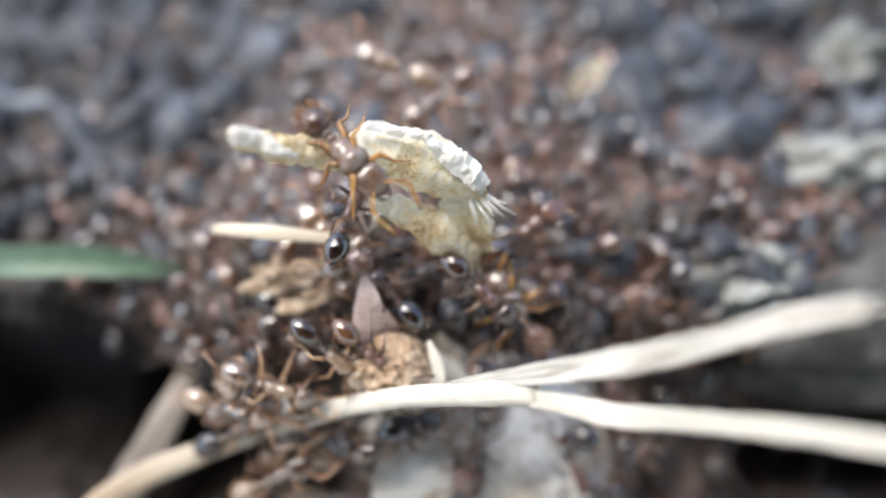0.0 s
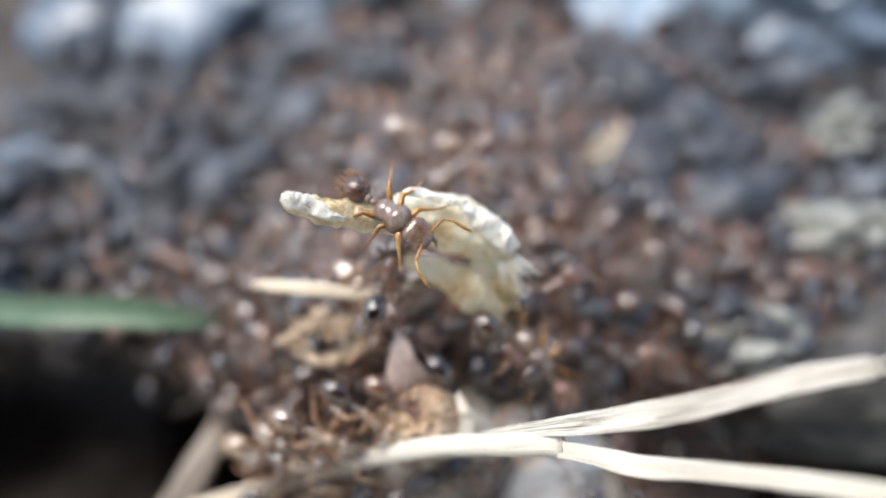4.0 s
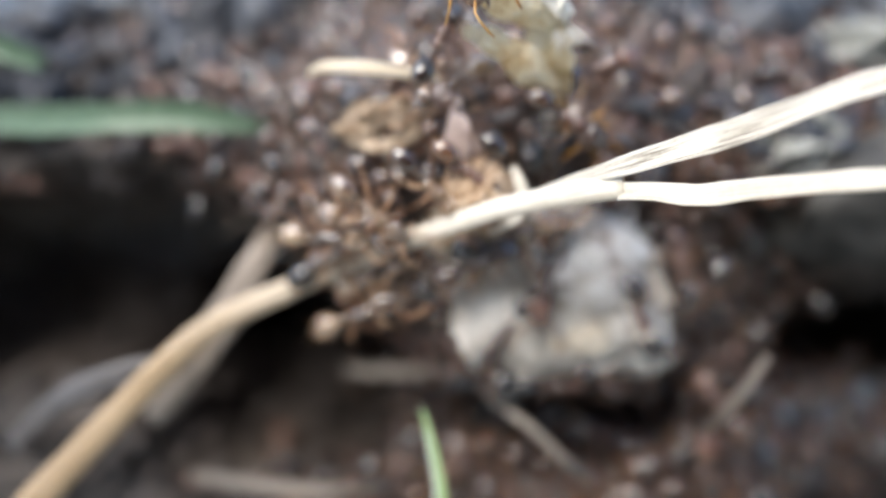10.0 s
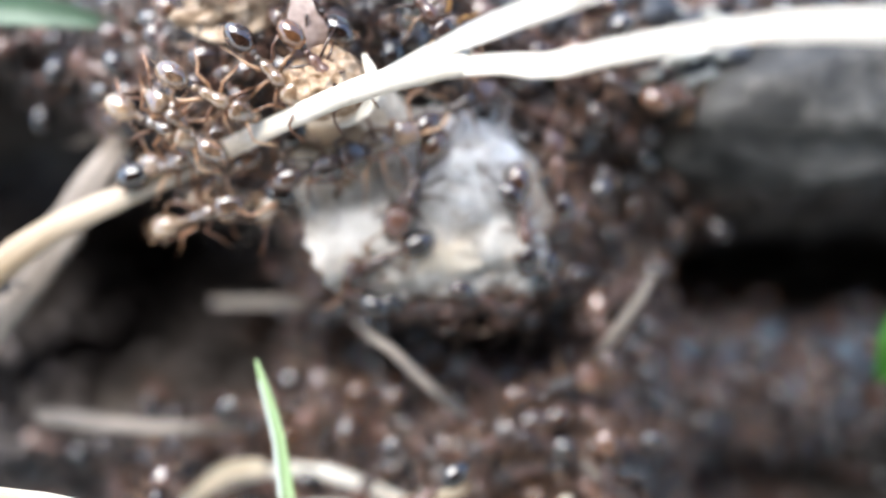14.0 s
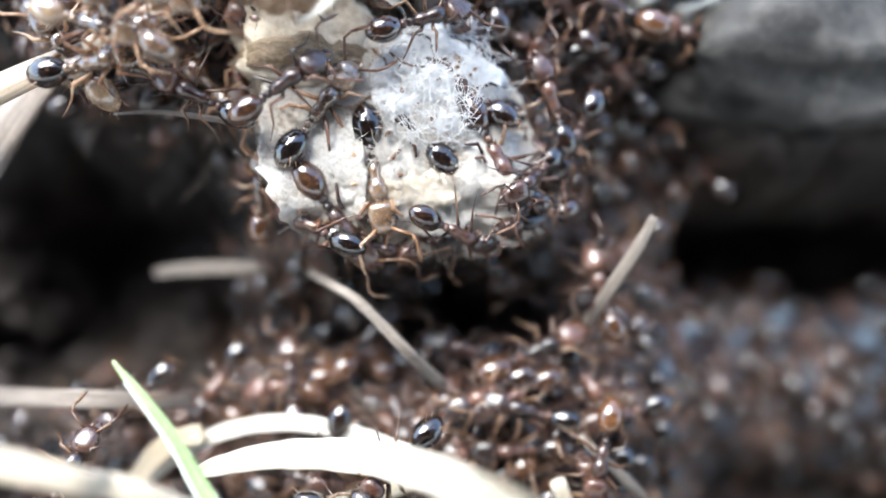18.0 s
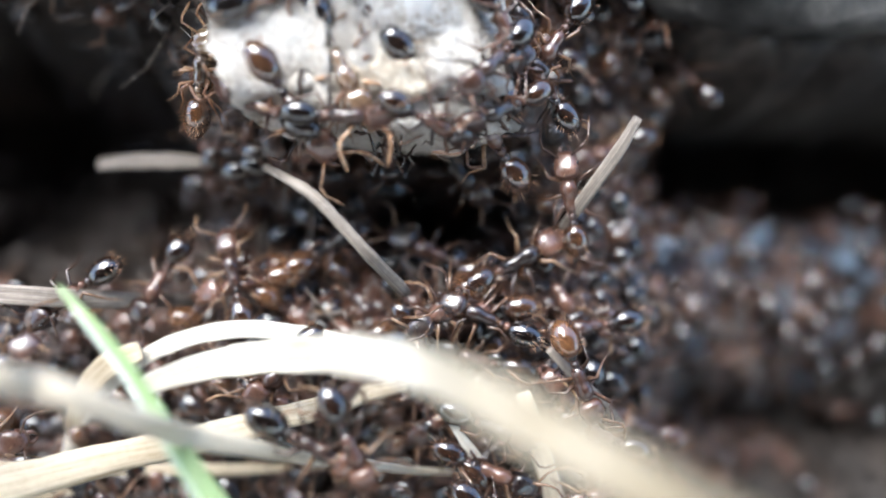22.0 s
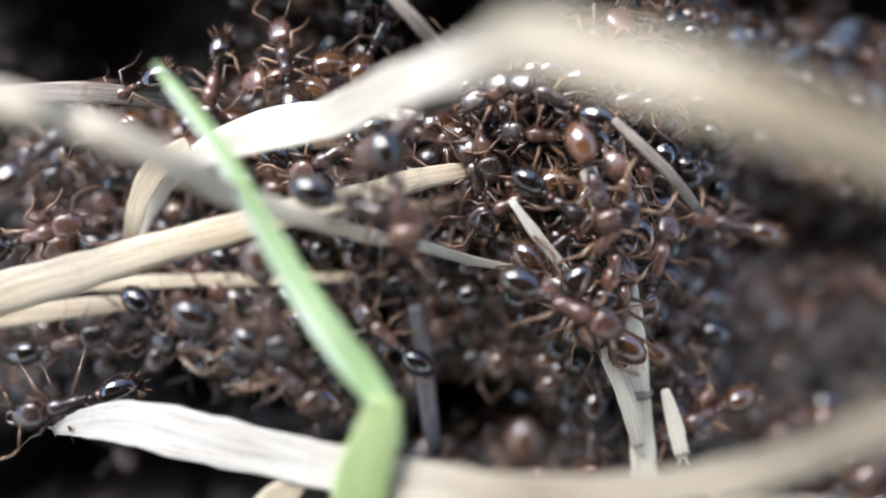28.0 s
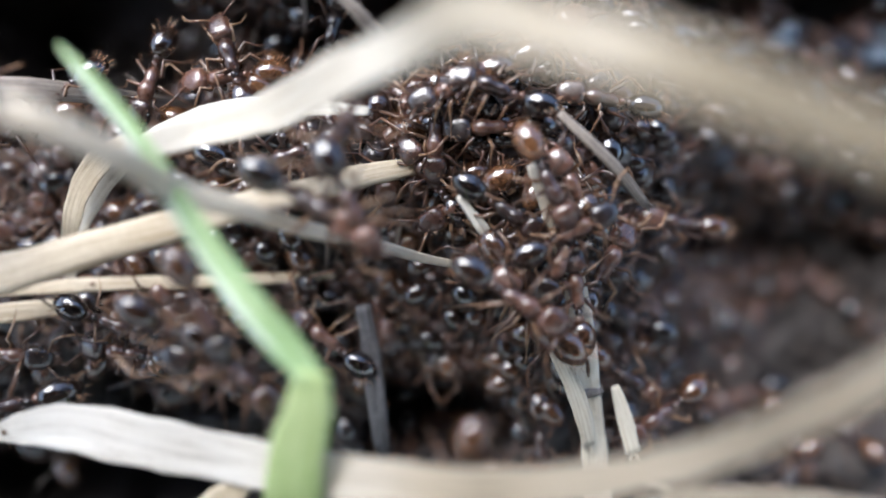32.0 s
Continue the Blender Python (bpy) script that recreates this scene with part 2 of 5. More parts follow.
def surface(name, stops, grain, rough=0.8, bump=0.0, coarse=None, stretch=(1, 1, 1), spec=0.4, clear=0.0,
            through_light=0.0, random_tint=0.0, detail=8, rough_var=0.12, fibre=0.0, coat_ior=1.5, glassy=0.0, ageing=None):
    """A procedural surface. grain and coarse: feature sizes in millimetres; bump: relief in millimetres."""
    m, nodes, links, bsdf = shader(name)
    co = nodes.new("ShaderNodeTexCoord")
    mp = nodes.new("ShaderNodeMapping")
    mp.inputs["Scale"].default_value = stretch
    links.new(co.outputs["Object"], mp.inputs[0])
    fine = nodes.new("ShaderNodeTexNoise")
    fine.inputs["Scale"].default_value, fine.inputs["Detail"].default_value = 1000 / grain, detail
    fine.inputs["Roughness"].default_value = 0.62
    links.new(mp.outputs[0], fine.inputs["Vector"])
    broad = nodes.new("ShaderNodeTexNoise")
    broad.inputs["Scale"].default_value, broad.inputs["Detail"].default_value = 1000 / (coarse or grain * 9), 4
    links.new(mp.outputs[0], broad.inputs["Vector"])
    mix = nodes.new("ShaderNodeMath")
    mix.operation = "MULTIPLY_ADD"
    mix.inputs[1].default_value = 0.55
    half = nodes.new("ShaderNodeMath")
    half.operation = "MULTIPLY"
    half.inputs[1].default_value = 0.5
    links.new(broad.outputs[0], half.inputs[0])
    links.new(fine.outputs[0], mix.inputs[0])
    links.new(half.outputs[0], mix.inputs[2])
    value = mix.outputs[0]
    relief = fine.outputs[0]
    if fibre:
        # long fibres: the second coordinate runs along the strand, in millimetres
        along = nodes.new("ShaderNodeMapping")
        along.inputs["Scale"].default_value = (26, 0.5, 1)
        links.new(co.outputs["UV"], along.inputs[0])
        streak = nodes.new("ShaderNodeTexNoise")
        streak.inputs["Scale"].default_value, streak.inputs["Detail"].default_value = 1.0, 5
        links.new(along.outputs[0], streak.inputs["Vector"])
        add = nodes.new("ShaderNodeMix")
        add.inputs["Factor"].default_value = fibre
        links.new(value, add.inputs["A"])
        links.new(streak.outputs[0], add.inputs["B"])
        value = add.outputs["Result"]
        relief = streak.outputs[0]
    if random_tint:
        # each body, and each piece of a joined heap, has a shade of its own
        info = nodes.new("ShaderNodeObjectInfo")
        piece = nodes.new("ShaderNodeNewGeometry")
        both = nodes.new("ShaderNodeMath")
        links.new(info.outputs["Random"], both.inputs[0])
        links.new(piece.outputs["Random Per Island"], both.inputs[1])
        own = nodes.new("ShaderNodeMath")
        own.operation = "FRACT"
        links.new(both.outputs[0], own.inputs[0])
        shift = nodes.new("ShaderNodeMath")
        shift.operation = "MULTIPLY_ADD"
        shift.inputs[1].default_value = random_tint
        links.new(own.outputs[0], shift.inputs[0])
        links.new(value, shift.inputs[2])
        off = nodes.new("ShaderNodeMath")
        off.operation = "SUBTRACT"
        off.inputs[1].default_value = random_tint / 2
        links.new(shift.outputs[0], off.inputs[0])
        value = off.outputs[0]
    col = ramp(nodes, stops)
    links.new(value, col.inputs[0])
    tint = col.outputs[0]
    if ageing:
        # the colour turns along the strand: from and to, in millimetres, and the tint of the far end
        start, end, far = ageing
        split = nodes.new("ShaderNodeSeparateXYZ")
        links.new(co.outputs["UV"], split.inputs[0])
        way = nodes.new("ShaderNodeMapRange")
        way.inputs["From Min"].default_value, way.inputs["From Max"].default_value = start, end
        links.new(split.outputs["Y"], way.inputs[0])
        turn = nodes.new("ShaderNodeMix")
        turn.data_type, turn.blend_type = "RGBA", "MULTIPLY"
        links.new(way.outputs[0], turn.inputs[0])
        links.new(tint, turn.inputs[6])
        turn.inputs[7].default_value = (*far, 1)
        tint = turn.outputs[2]
    links.new(tint, bsdf.inputs["Base Color"])
    rr = nodes.new("ShaderNodeMapRange")
    rr.inputs["To Min"].default_value, rr.inputs["To Max"].default_value = rough - rough_var, min(1, rough + rough_var)
    links.new(fine.outputs[0], rr.inputs[0])
    links.new(rr.outputs[0], bsdf.inputs["Roughness"])
    bsdf.inputs["Specular IOR Level"].default_value = spec
    bsdf.inputs["Coat Weight"].default_value = clear
    bsdf.inputs["Coat Roughness"].default_value = 0.06
    bsdf.inputs["Coat IOR"].default_value = coat_ior
    bsdf.inputs["Transmission Weight"].default_value = glassy
    if bump:
        b = nodes.new("ShaderNodeBump")
        b.inputs["Strength"].default_value, b.inputs["Distance"].default_value = 0.8, bump * MM
        links.new(relief, b.inputs["Height"])
        links.new(b.outputs[0], bsdf.inputs["Normal"])
    if through_light:
        tr = nodes.new("ShaderNodeBsdfTranslucent")
        links.new(tint, tr.inputs[0])
        both = nodes.new("ShaderNodeMixShader")
        both.inputs[0].default_value = through_light
        links.new(bsdf.outputs[0], both.inputs[1])
        links.new(tr.outputs[0], both.inputs[2])
        links.new(both.outputs[0], nodes["Material Output"].inputs[0])
    return m


def warm(stops):
    """The tan of old straw over its pale greys."""
    return [(p, (r, g * .96, b * .88)) for p, (r, g, b) in stops]


SOIL = surface("damp_soil", [(0.3, (0.01, 0.0085, 0.0075)), (0.5, (0.032, 0.026, 0.023)), (0.62, (0.075, 0.061, 0.052)), (0.75, (0.15, 0.125, 0.11))],
               0.5, 0.6, 0.12, coarse=3.5)
# unseen outer ground, made pale to bounce fill light onto the bank
FILL_GROUND = surface("pale_fill_ground", [(0.3, (0.22, 0.2, 0.17)), (0.5, (0.38, 0.35, 0.31)), (0.7, (0.5, 0.47, 0.43))], 2.0, 0.8, 0.3, coarse=40)
CRUMB = surface("soil_crumb", [(0.3, (0.008, 0.006, 0.0055)), (0.48, (0.026, 0.02, 0.018)), (0.6, (0.07, 0.057, 0.052)), (0.72, (0.2, 0.18, 0.17))],
                0.35, 0.55, 0.06, coarse=2.6)
GRIT = surface("grey_grit", [(0.3, (0.006, 0.006, 0.007)), (0.47, (0.02, 0.021, 0.025)), (0.58, (0.055, 0.06, 0.072)), (0.72, (0.16, 0.175, 0.2))],
               0.4, 0.5, 0.06, coarse=3.2)
STONE = surface("grey_stone", [(0.3, (0.009, 0.009, 0.009)), (0.45, (0.03, 0.029, 0.027)), (0.56, (0.075, 0.071, 0.065)), (0.7, (0.19, 0.18, 0.165))], 0.9, 0.55, 0.25, coarse=5)
# wet stones: the blue sky they mirror is painted into both base colours
SKY_SHEEN = surface("sky_sheen_stone", [(0.32, (0.016, 0.024, 0.036)), (0.45, (0.05, 0.072, 0.105)), (0.55, (0.11, 0.145, 0.19)), (0.67, (0.2, 0.245, 0.3))], 0.8, 0.3, 0.1, coarse=4, spec=0.7)
SKYSTONE = surface("pale_sky_sheen_stone", [(0.32, (0.05, 0.08, 0.12)), (0.45, (0.14, 0.195, 0.26)), (0.56, (0.23, 0.3, 0.37)), (0.68, (0.34, 0.4, 0.46))], 0.8, 0.3, 0.1, coarse=4, spec=0.7)
PALESTONE = surface("pale_grey_green_stone", [(0.32, (0.07, 0.072, 0.062)), (0.45, (0.16, 0.165, 0.15)), (0.56, (0.26, 0.265, 0.245)), (0.68, (0.36, 0.365, 0.34))], 0.8, 0.5, 0.12, coarse=4)
STRAW = surface("dry_straw", warm([(0.3, (0.3, 0.21, 0.13)), (0.42, (0.48, 0.4, 0.29)), (0.56, (0.63, 0.56, 0.45)), (0.75, (0.75, 0.7, 0.61))]), 0.16, 0.45, 0.03, coarse=2.2,
                through_light=0.12, spec=0.45, fibre=0.6)
PALE = surface("bleached_leaf", [(0.28, (0.2, 0.165, 0.125)), (0.37, (0.5, 0.44, 0.35)), (0.47, (0.7, 0.65, 0.55)), (0.66, (0.82, 0.79, 0.72))], 0.14, 0.4, 0.03, coarse=2.5,
               through_light=0.12, spec=0.5, fibre=0.6)
# lighter copy of the bleached straw: sunlight on the reeds painted into the colour
SUNSTRAW = surface("sunlit_cream_straw", warm([(0.28, (0.25, 0.2, 0.14)), (0.37, (0.56, 0.49, 0.39)), (0.47, (0.76, 0.7, 0.6)), (0.66, (0.86, 0.83, 0.76))]), 0.14, 0.4, 0.03, coarse=2.5,
                   through_light=0.12, spec=0.5, fibre=0.7)
STRAWM = surface("tan_to_white_straw", warm([(0.28, (0.24, 0.18, 0.12)), (0.38, (0.52, 0.44, 0.34)), (0.48, (0.7, 0.64, 0.54)), (0.66, (0.8, 0.77, 0.7))]), 0.14, 0.42, 0.03, coarse=3.5,
                 through_light=0.12, spec=0.5, fibre=0.5, ageing=(32, 25, (0.6, 0.51, 0.4)))
TWIG = surface("weathered_twig", [(0.3, (0.08, 0.063, 0.05)), (0.5, (0.21, 0.175, 0.145)), (0.7, (0.4, 0.35, 0.3))], 0.15, 0.6, 0.03, coarse=1.8, fibre=0.6)
DARKTWIG = surface("dark_twig", [(0.3, (0.03, 0.027, 0.025)), (0.5, (0.08, 0.075, 0.075)), (0.7, (0.2, 0.19, 0.2))], 0.15, 0.45, 0.03, coarse=1.5, fibre=0.5)
GRASS = surface("green_blade", [(0.3, (0.19, 0.33, 0.12)), (0.48, (0.36, 0.51, 0.24)), (0.62, (0.53, 0.66, 0.39)), (0.75, (0.72, 0.79, 0.58))], 0.15, 0.35, 0.012, coarse=2.0,
                through_light=0.25, spec=0.5, fibre=0.6)
RIBBED = surface("ribbed_dry_leaf", [(0.34, (0.12, 0.105, 0.09)), (0.43, (0.42, 0.38, 0.32)), (0.5, (0.74, 0.7, 0.62)), (0.62, (0.85, 0.83, 0.78))], 0.1, 0.45, 0.07, coarse=2.5,
                 through_light=0.1, spec=0.45, fibre=0.8)
BRACT = surface("pink_bract", [(0.3, (0.2, 0.14, 0.12)), (0.5, (0.48, 0.37, 0.33)), (0.7, (0.66, 0.56, 0.52))], 0.2, 0.5, 0.04, coarse=1.0, through_light=0.2)
EDGEM = surface("whitish_leaf_edge", [(0.3, (0.6, 0.68, 0.56)), (0.6, (0.8, 0.86, 0.78))], 0.15, 0.45, 0.01, through_light=0.2)
# the far end turns tan, and the shade lying there is painted in too
ARCM = surface("tan_shaded_leaf", warm([(0.28, (0.176, 0.148, 0.116)), (0.37, (0.448, 0.4, 0.336)), (0.47, (0.624, 0.592, 0.528)), (0.66, (0.688, 0.672, 0.632))]), 0.14, 0.42, 0.03, coarse=2.5,
               through_light=0.12, spec=0.45, fibre=0.6, ageing=(10 + 9.6 - 1.5, 10 + 15.0 - 1.0, (0.57, 0.515, 0.425)))
LOWM = surface("bleached_then_tan_leaf", warm([(0.28, (0.216, 0.189, 0.153)), (0.37, (0.414, 0.387, 0.351)), (0.47, (0.576, 0.558, 0.531)), (0.66, (0.684, 0.675, 0.657))]), 0.14, 0.42, 0.03, coarse=2.5,
               through_light=0.12, spec=0.45, fibre=0.6, ageing=(21.2, 26.3, (0.82, 0.74, 0.62)))
STEMM = surface("tan_then_bleached_stem", [(0.28, (0.2, 0.165, 0.125)), (0.37, (0.5, 0.44, 0.35)), (0.47, (0.7, 0.65, 0.55)), (0.66, (0.82, 0.79, 0.72))], 0.14, 0.4, 0.03, coarse=2.5,
                through_light=0.12, spec=0.5, fibre=0.6, ageing=(26.1, 13.7, (0.52, 0.4, 0.28)))
OUTER = surface("tan_outer_leaf", warm([(0.28, (0.13, 0.105, 0.08)), (0.4, (0.3, 0.255, 0.2)), (0.52, (0.44, 0.385, 0.31)), (0.7, (0.58, 0.53, 0.45))]), 0.14, 0.5, 0.03, coarse=2.5,
                through_light=0.1, spec=0.35, fibre=0.55)
LEAFGREEN = surface("fresh_leaf", [(0.3, (0.03, 0.13, 0.01)), (0.5, (0.07, 0.26, 0.02)), (0.7, (0.16, 0.38, 0.05))], 0.3, 0.4, 0.01, through_light=0.3)
GRASSDULL = surface("dull_green_blade", [(0.3, (0.04, 0.08, 0.045)), (0.5, (0.075, 0.13, 0.08)), (0.7, (0.15, 0.2, 0.15))], 0.15, 0.45, 0.012, coarse=2.0,
                    through_light=0.1, fibre=0.5)
GRASSOLD = surface("yellowing_blade", [(0.3, (0.3, 0.42, 0.13)), (0.5, (0.5, 0.62, 0.27)), (0.7, (0.66, 0.74, 0.42))], 0.15, 0.4, 0.012, coarse=2.0,
                   through_light=0.25, fibre=0.5)
HUSKM = surface("chewed_husk", [(0.34, (0.36, 0.2, 0.08)), (0.43, (0.66, 0.5, 0.27)), (0.51, (0.82, 0.73, 0.52)), (0.6, (0.88, 0.85, 0.74))], 0.13, 0.55, 0.08, coarse=1.1, through_light=0.4)
FIBRE_WHITE = surface("white_fibre", [(0.3, (0.78, 0.74, 0.64)), (0.6, (0.88, 0.87, 0.82))], 0.2, 0.5, through_light=0.2)
HUSKTIP = surface("grey_flecked_husk", [(0.34, (0.2, 0.17, 0.13)), (0.42, (0.5, 0.46, 0.38)), (0.5, (0.78, 0.75, 0.68)), (0.6, (0.87, 0.86, 0.82))], 0.08, 0.6, 0.06, coarse=.5, through_light=0.15)
TAN = surface("tan_leaf", warm([(0.28, (0.2, 0.165, 0.125)), (0.4, (0.46, 0.4, 0.32)), (0.52, (0.64, 0.58, 0.49)), (0.7, (0.76, 0.72, 0.64))]), 0.14, 0.42, 0.03, coarse=2.5,
              through_light=0.1, spec=0.45, fibre=0.55)
CUPM = surface("papery_seed_cup", [(0.34, (0.11, 0.055, 0.025)), (0.44, (0.27, 0.165, 0.09)), (0.53, (0.45, 0.31, 0.2)), (0.64, (0.66, 0.53, 0.4))], 0.2, 0.45, 0.04, coarse=1.2, through_light=0.15)
HULLM = surface("tan_hull", [(0.32, (0.15, 0.09, 0.055)), (0.44, (0.32, 0.22, 0.14)), (0.54, (0.5, 0.38, 0.27)), (0.66, (0.66, 0.55, 0.43))], 0.2, 0.5, 0.05, coarse=1.0, through_light=0.15)
SILK = surface("pale_silk", [(0.3, (0.18, 0.135, 0.095)), (0.41, (0.38, 0.325, 0.26)), (0.5, (0.56, 0.515, 0.455)), (0.62, (0.7, 0.67, 0.62))], 0.13, 0.6, 0.1, coarse=1.2, through_light=0.1)
TANSILK = surface("tan_papery_silk", [(0.3, (0.24, 0.17, 0.1)), (0.41, (0.48, 0.39, 0.28)), (0.52, (0.66, 0.57, 0.45)), (0.66, (0.8, 0.74, 0.63))], 0.22, 0.6, 0.07, coarse=1.6, through_light=0.15)
BANDM = surface("brown_woven_silk", [(0.3, (0.07, 0.045, 0.025)), (0.42, (0.17, 0.12, 0.075)), (0.54, (0.32, 0.24, 0.16)), (0.68, (0.5, 0.42, 0.31))], 0.12, 0.65, 0.06, coarse=1.1, through_light=0.15, fibre=0.5)
FLUFF = surface("white_fluff", [(0.34, (0.68, 0.66, 0.63)), (0.44, (0.82, 0.81, 0.8)), (0.58, (0.88, 0.88, 0.88))], 0.1, 0.7, 0.09, coarse=1.0, through_light=0.15)
CHITIN = surface("glossy_chitin", [(0.3, (0.01, 0.006, 0.005)), (0.46, (0.03, 0.015, 0.01)), (0.6, (0.065, 0.03, 0.017)), (0.78, (0.19, 0.085, 0.036))], 0.12, 0.08, 0.0012,
                 coarse=0.9, clear=1.0, random_tint=0.55, rough_var=0.04, spec=0.6, coat_ior=1.65, glassy=0.35)
AMBER = surface("amber_chitin", [(0.3, (0.06, 0.038, 0.028)), (0.46, (0.16, 0.095, 0.058)), (0.6, (0.3, 0.19, 0.115)), (0.78, (0.5, 0.36, 0.23))], 0.1, 0.14, 0.004,
                coarse=0.7, clear=1.0, random_tint=0.35, rough_var=0.05, spec=0.8, coat_ior=1.8, glassy=0.3)
BODY = surface("brown_chitin", [(0.3, (0.012, 0.006, 0.005)), (0.47, (0.042, 0.018, 0.012)), (0.6, (0.085, 0.036, 0.022)), (0.76, (0.15, 0.07, 0.045))], 0.06, 0.3, 0.02,
               coarse=0.8, clear=0.52, random_tint=0.5, spec=0.6, coat_ior=1.8)
LIMB = surface("amber_leg", [(0.3, (0.03, 0.016, 0.011)), (0.48, (0.085, 0.038, 0.023)), (0.62, (0.17, 0.082, 0.047)), (0.78, (0.29, 0.17, 0.11))], 0.1, 0.3, 0.0,
               coarse=0.9, clear=0.6, through_light=0.2, random_tint=0.4, coat_ior=1.8)
# lit copy of the amber leg: strong light is put into the colour
BRIGHT_LIMB = surface("lit_amber_leg", [(0.3, (0.12, 0.056, 0.034)), (0.47, (0.31, 0.155, 0.085)), (0.6, (0.54, 0.31, 0.17)), (0.76, (0.72, 0.51, 0.34))], 0.1, 0.28, 0.0,
                      coarse=0.9, clear=0.6, through_light=0.3, random_tint=0.4, coat_ior=1.7)
# amber leg with the glow of light from behind painted in
ORANGE_LIMB = surface("backlit_orange_leg", [(0.3, (0.13, 0.055, 0.016)), (0.47, (0.36, 0.16, 0.035)), (0.6, (0.58, 0.3, 0.075)), (0.76, (0.7, 0.48, 0.2))], 0.1, 0.28, 0.0,
                      coarse=0.9, clear=0.6, through_light=0.3, random_tint=0.2, coat_ior=1.7)
# half-clear chitin, with the sky's grey reflection painted into its colour
GREY_SHEEN = surface("grey_sheen_chitin", [(0.3, (0.12, 0.06, 0.04)), (0.44, (0.2, 0.125, 0.09)), (0.58, (0.27, 0.215, 0.185)), (0.74, (0.38, 0.33, 0.3))], 0.12, 0.2, 0.01,
                coarse=0.6, clear=0.8, through_light=0.25, random_tint=0.15, coat_ior=1.7)
MID_LIMB = surface("brown_amber_leg", [(0.3, (0.04, 0.021, 0.014)), (0.48, (0.11, 0.056, 0.034)), (0.62, (0.22, 0.12, 0.066)), (0.78, (0.4, 0.26, 0.16))], 0.1, 0.3, 0.0,
                   coarse=0.9, clear=0.6, through_light=0.25, random_tint=0.4, coat_ior=1.7)
EYE = surface("black_eye", [(0.3, (0.005, 0.005, 0.005)), (0.7, (0.012, 0.01, 0.01))], 0.1, 0.2, 0.0, clear=0.5)


# ---- building ----
def mesh_from(bm, name, *materials, smooth=True):
    me = bpy.data.meshes.new(name)
    bmesh.ops.recalc_face_normals(bm, faces=bm.faces)
    bm.to_mesh(me)
    bm.free()
    for m in materials:
        me.materials.append(m)
    if smooth:
        me.polygons.foreach_set("use_smooth", [True] * len(me.polygons))
    return me


def part(name, bm, material, parent, label=""):
    ob = new(name, mesh_from(bm, name, material))
    ob.parent = parent
    return tagged(ob, label)


def thing(name, label, category, at=None, group="", kind=""):
    ob = new(name)
    ob.empty_display_size = 0.001
    if at is not None:
        ob.matrix_basis = Matrix.Translation(at)
    return tagged(ob, label, category, group, kind)


def spline(rows, per=6):
    """Points between the rows on a smooth curve."""
    p = np.array(rows, float)
    ext = np.vstack([2 * p[0] - p[1], p, 2 * p[-1] - p[-2]])
    out = []
    for i in range(1, len(ext) - 2):
        a, b, c, e = ext[i - 1:i + 3]
        for k in range(per):
            t = k / per
            out.append(0.5 * (2 * b + (c - a) * t + (2 * a - 5 * b + 4 * c - e) * t ** 2 + (3 * b - a - 3 * c + e) * t ** 3))
    out.append(ext[-2])
    return np.array(out)


def strand(rows, thick=0.35, ribs=3, fold=0.12, per=6, sides=16, twist=0.0, wob=0.03, seed=1, at=None, face=None, lump=0.0):
    """A dry leaf or stalk along rows of (x, v, d, width): an oval section, thick times as deep as wide, with ribs and a fold."""
    rng = random.Random(seed)
    bm = bmesh.new()
    pts = spline(rows, per)
    pos = [W(*p[:3]) for p in pts]
    if at is not None:
        pos = [p - at for p in pos]
    rings = []
    n = len(pos)
    uv = bm.loops.layers.uv.new("UVMap")
    run = [0.0]
    for a, b in zip(pos, pos[1:]):
        run.append(run[-1] + (b - a).length / MM)
    for i, c in enumerate(pos):
        tan = (pos[min(i + 1, n - 1)] - pos[max(i - 1, 0)]).normalized()
        front = -AHEAD if face is None else face
        side = tan.cross(front).normalized()
        norm = side.cross(tan).normalized()
        a = twist * i / n + 0.1 * math.sin(i * 0.37 + seed)
        side, norm = side * math.cos(a) + norm * math.sin(a), norm * math.cos(a) - side * math.sin(a)
        w = max(pts[i][3], 0.03) / 2 * MM * (1 + wob * math.sin(i * 1.3 + seed * 2.1) + wob * rng.uniform(-1, 1))
        ring = []
        for k in range(sides):
            q = 2 * math.pi * k / sides
            s, h = math.cos(q), math.sin(q)
            rib = 1 + (0.16 * math.cos(s * math.pi * ribs + seed) if ribs else 0)
            lift = fold * w * (s * s) * 1.6
            ring.append(bm.verts.new(c + side * (w * s) + norm * (w * thick * h * rib + lift)))
        rings.append(ring)
    for i, (a, b) in enumerate(zip(rings, rings[1:])):
        for k in range(sides):
            f = bm.faces.new((a[k], a[(k + 1) % sides], b[(k + 1) % sides], b[k]))
            for loop, (ku, kv) in zip(f.loops, ((k, i), (k + 1, i), (k + 1, i + 1), (k, i + 1))):
                loop[uv].uv = (ku / sides + seed * 3.7, run[kv] + seed)
    bm.faces.new(rings[0][::-1])
    bm.faces.new(rings[-1])
    if lump:
        for q in bm.verts:
            p = q.co / MM + Vector((seed, 0, 0))
            q.co += (noise.noise_vector(p * 1.3) + noise.noise_vector(p * 3.5) * .6 + noise.noise_vector(p * 9) * .3) * lump * MM
    bmesh.ops.recalc_face_normals(bm, faces=bm.faces)
    return bm


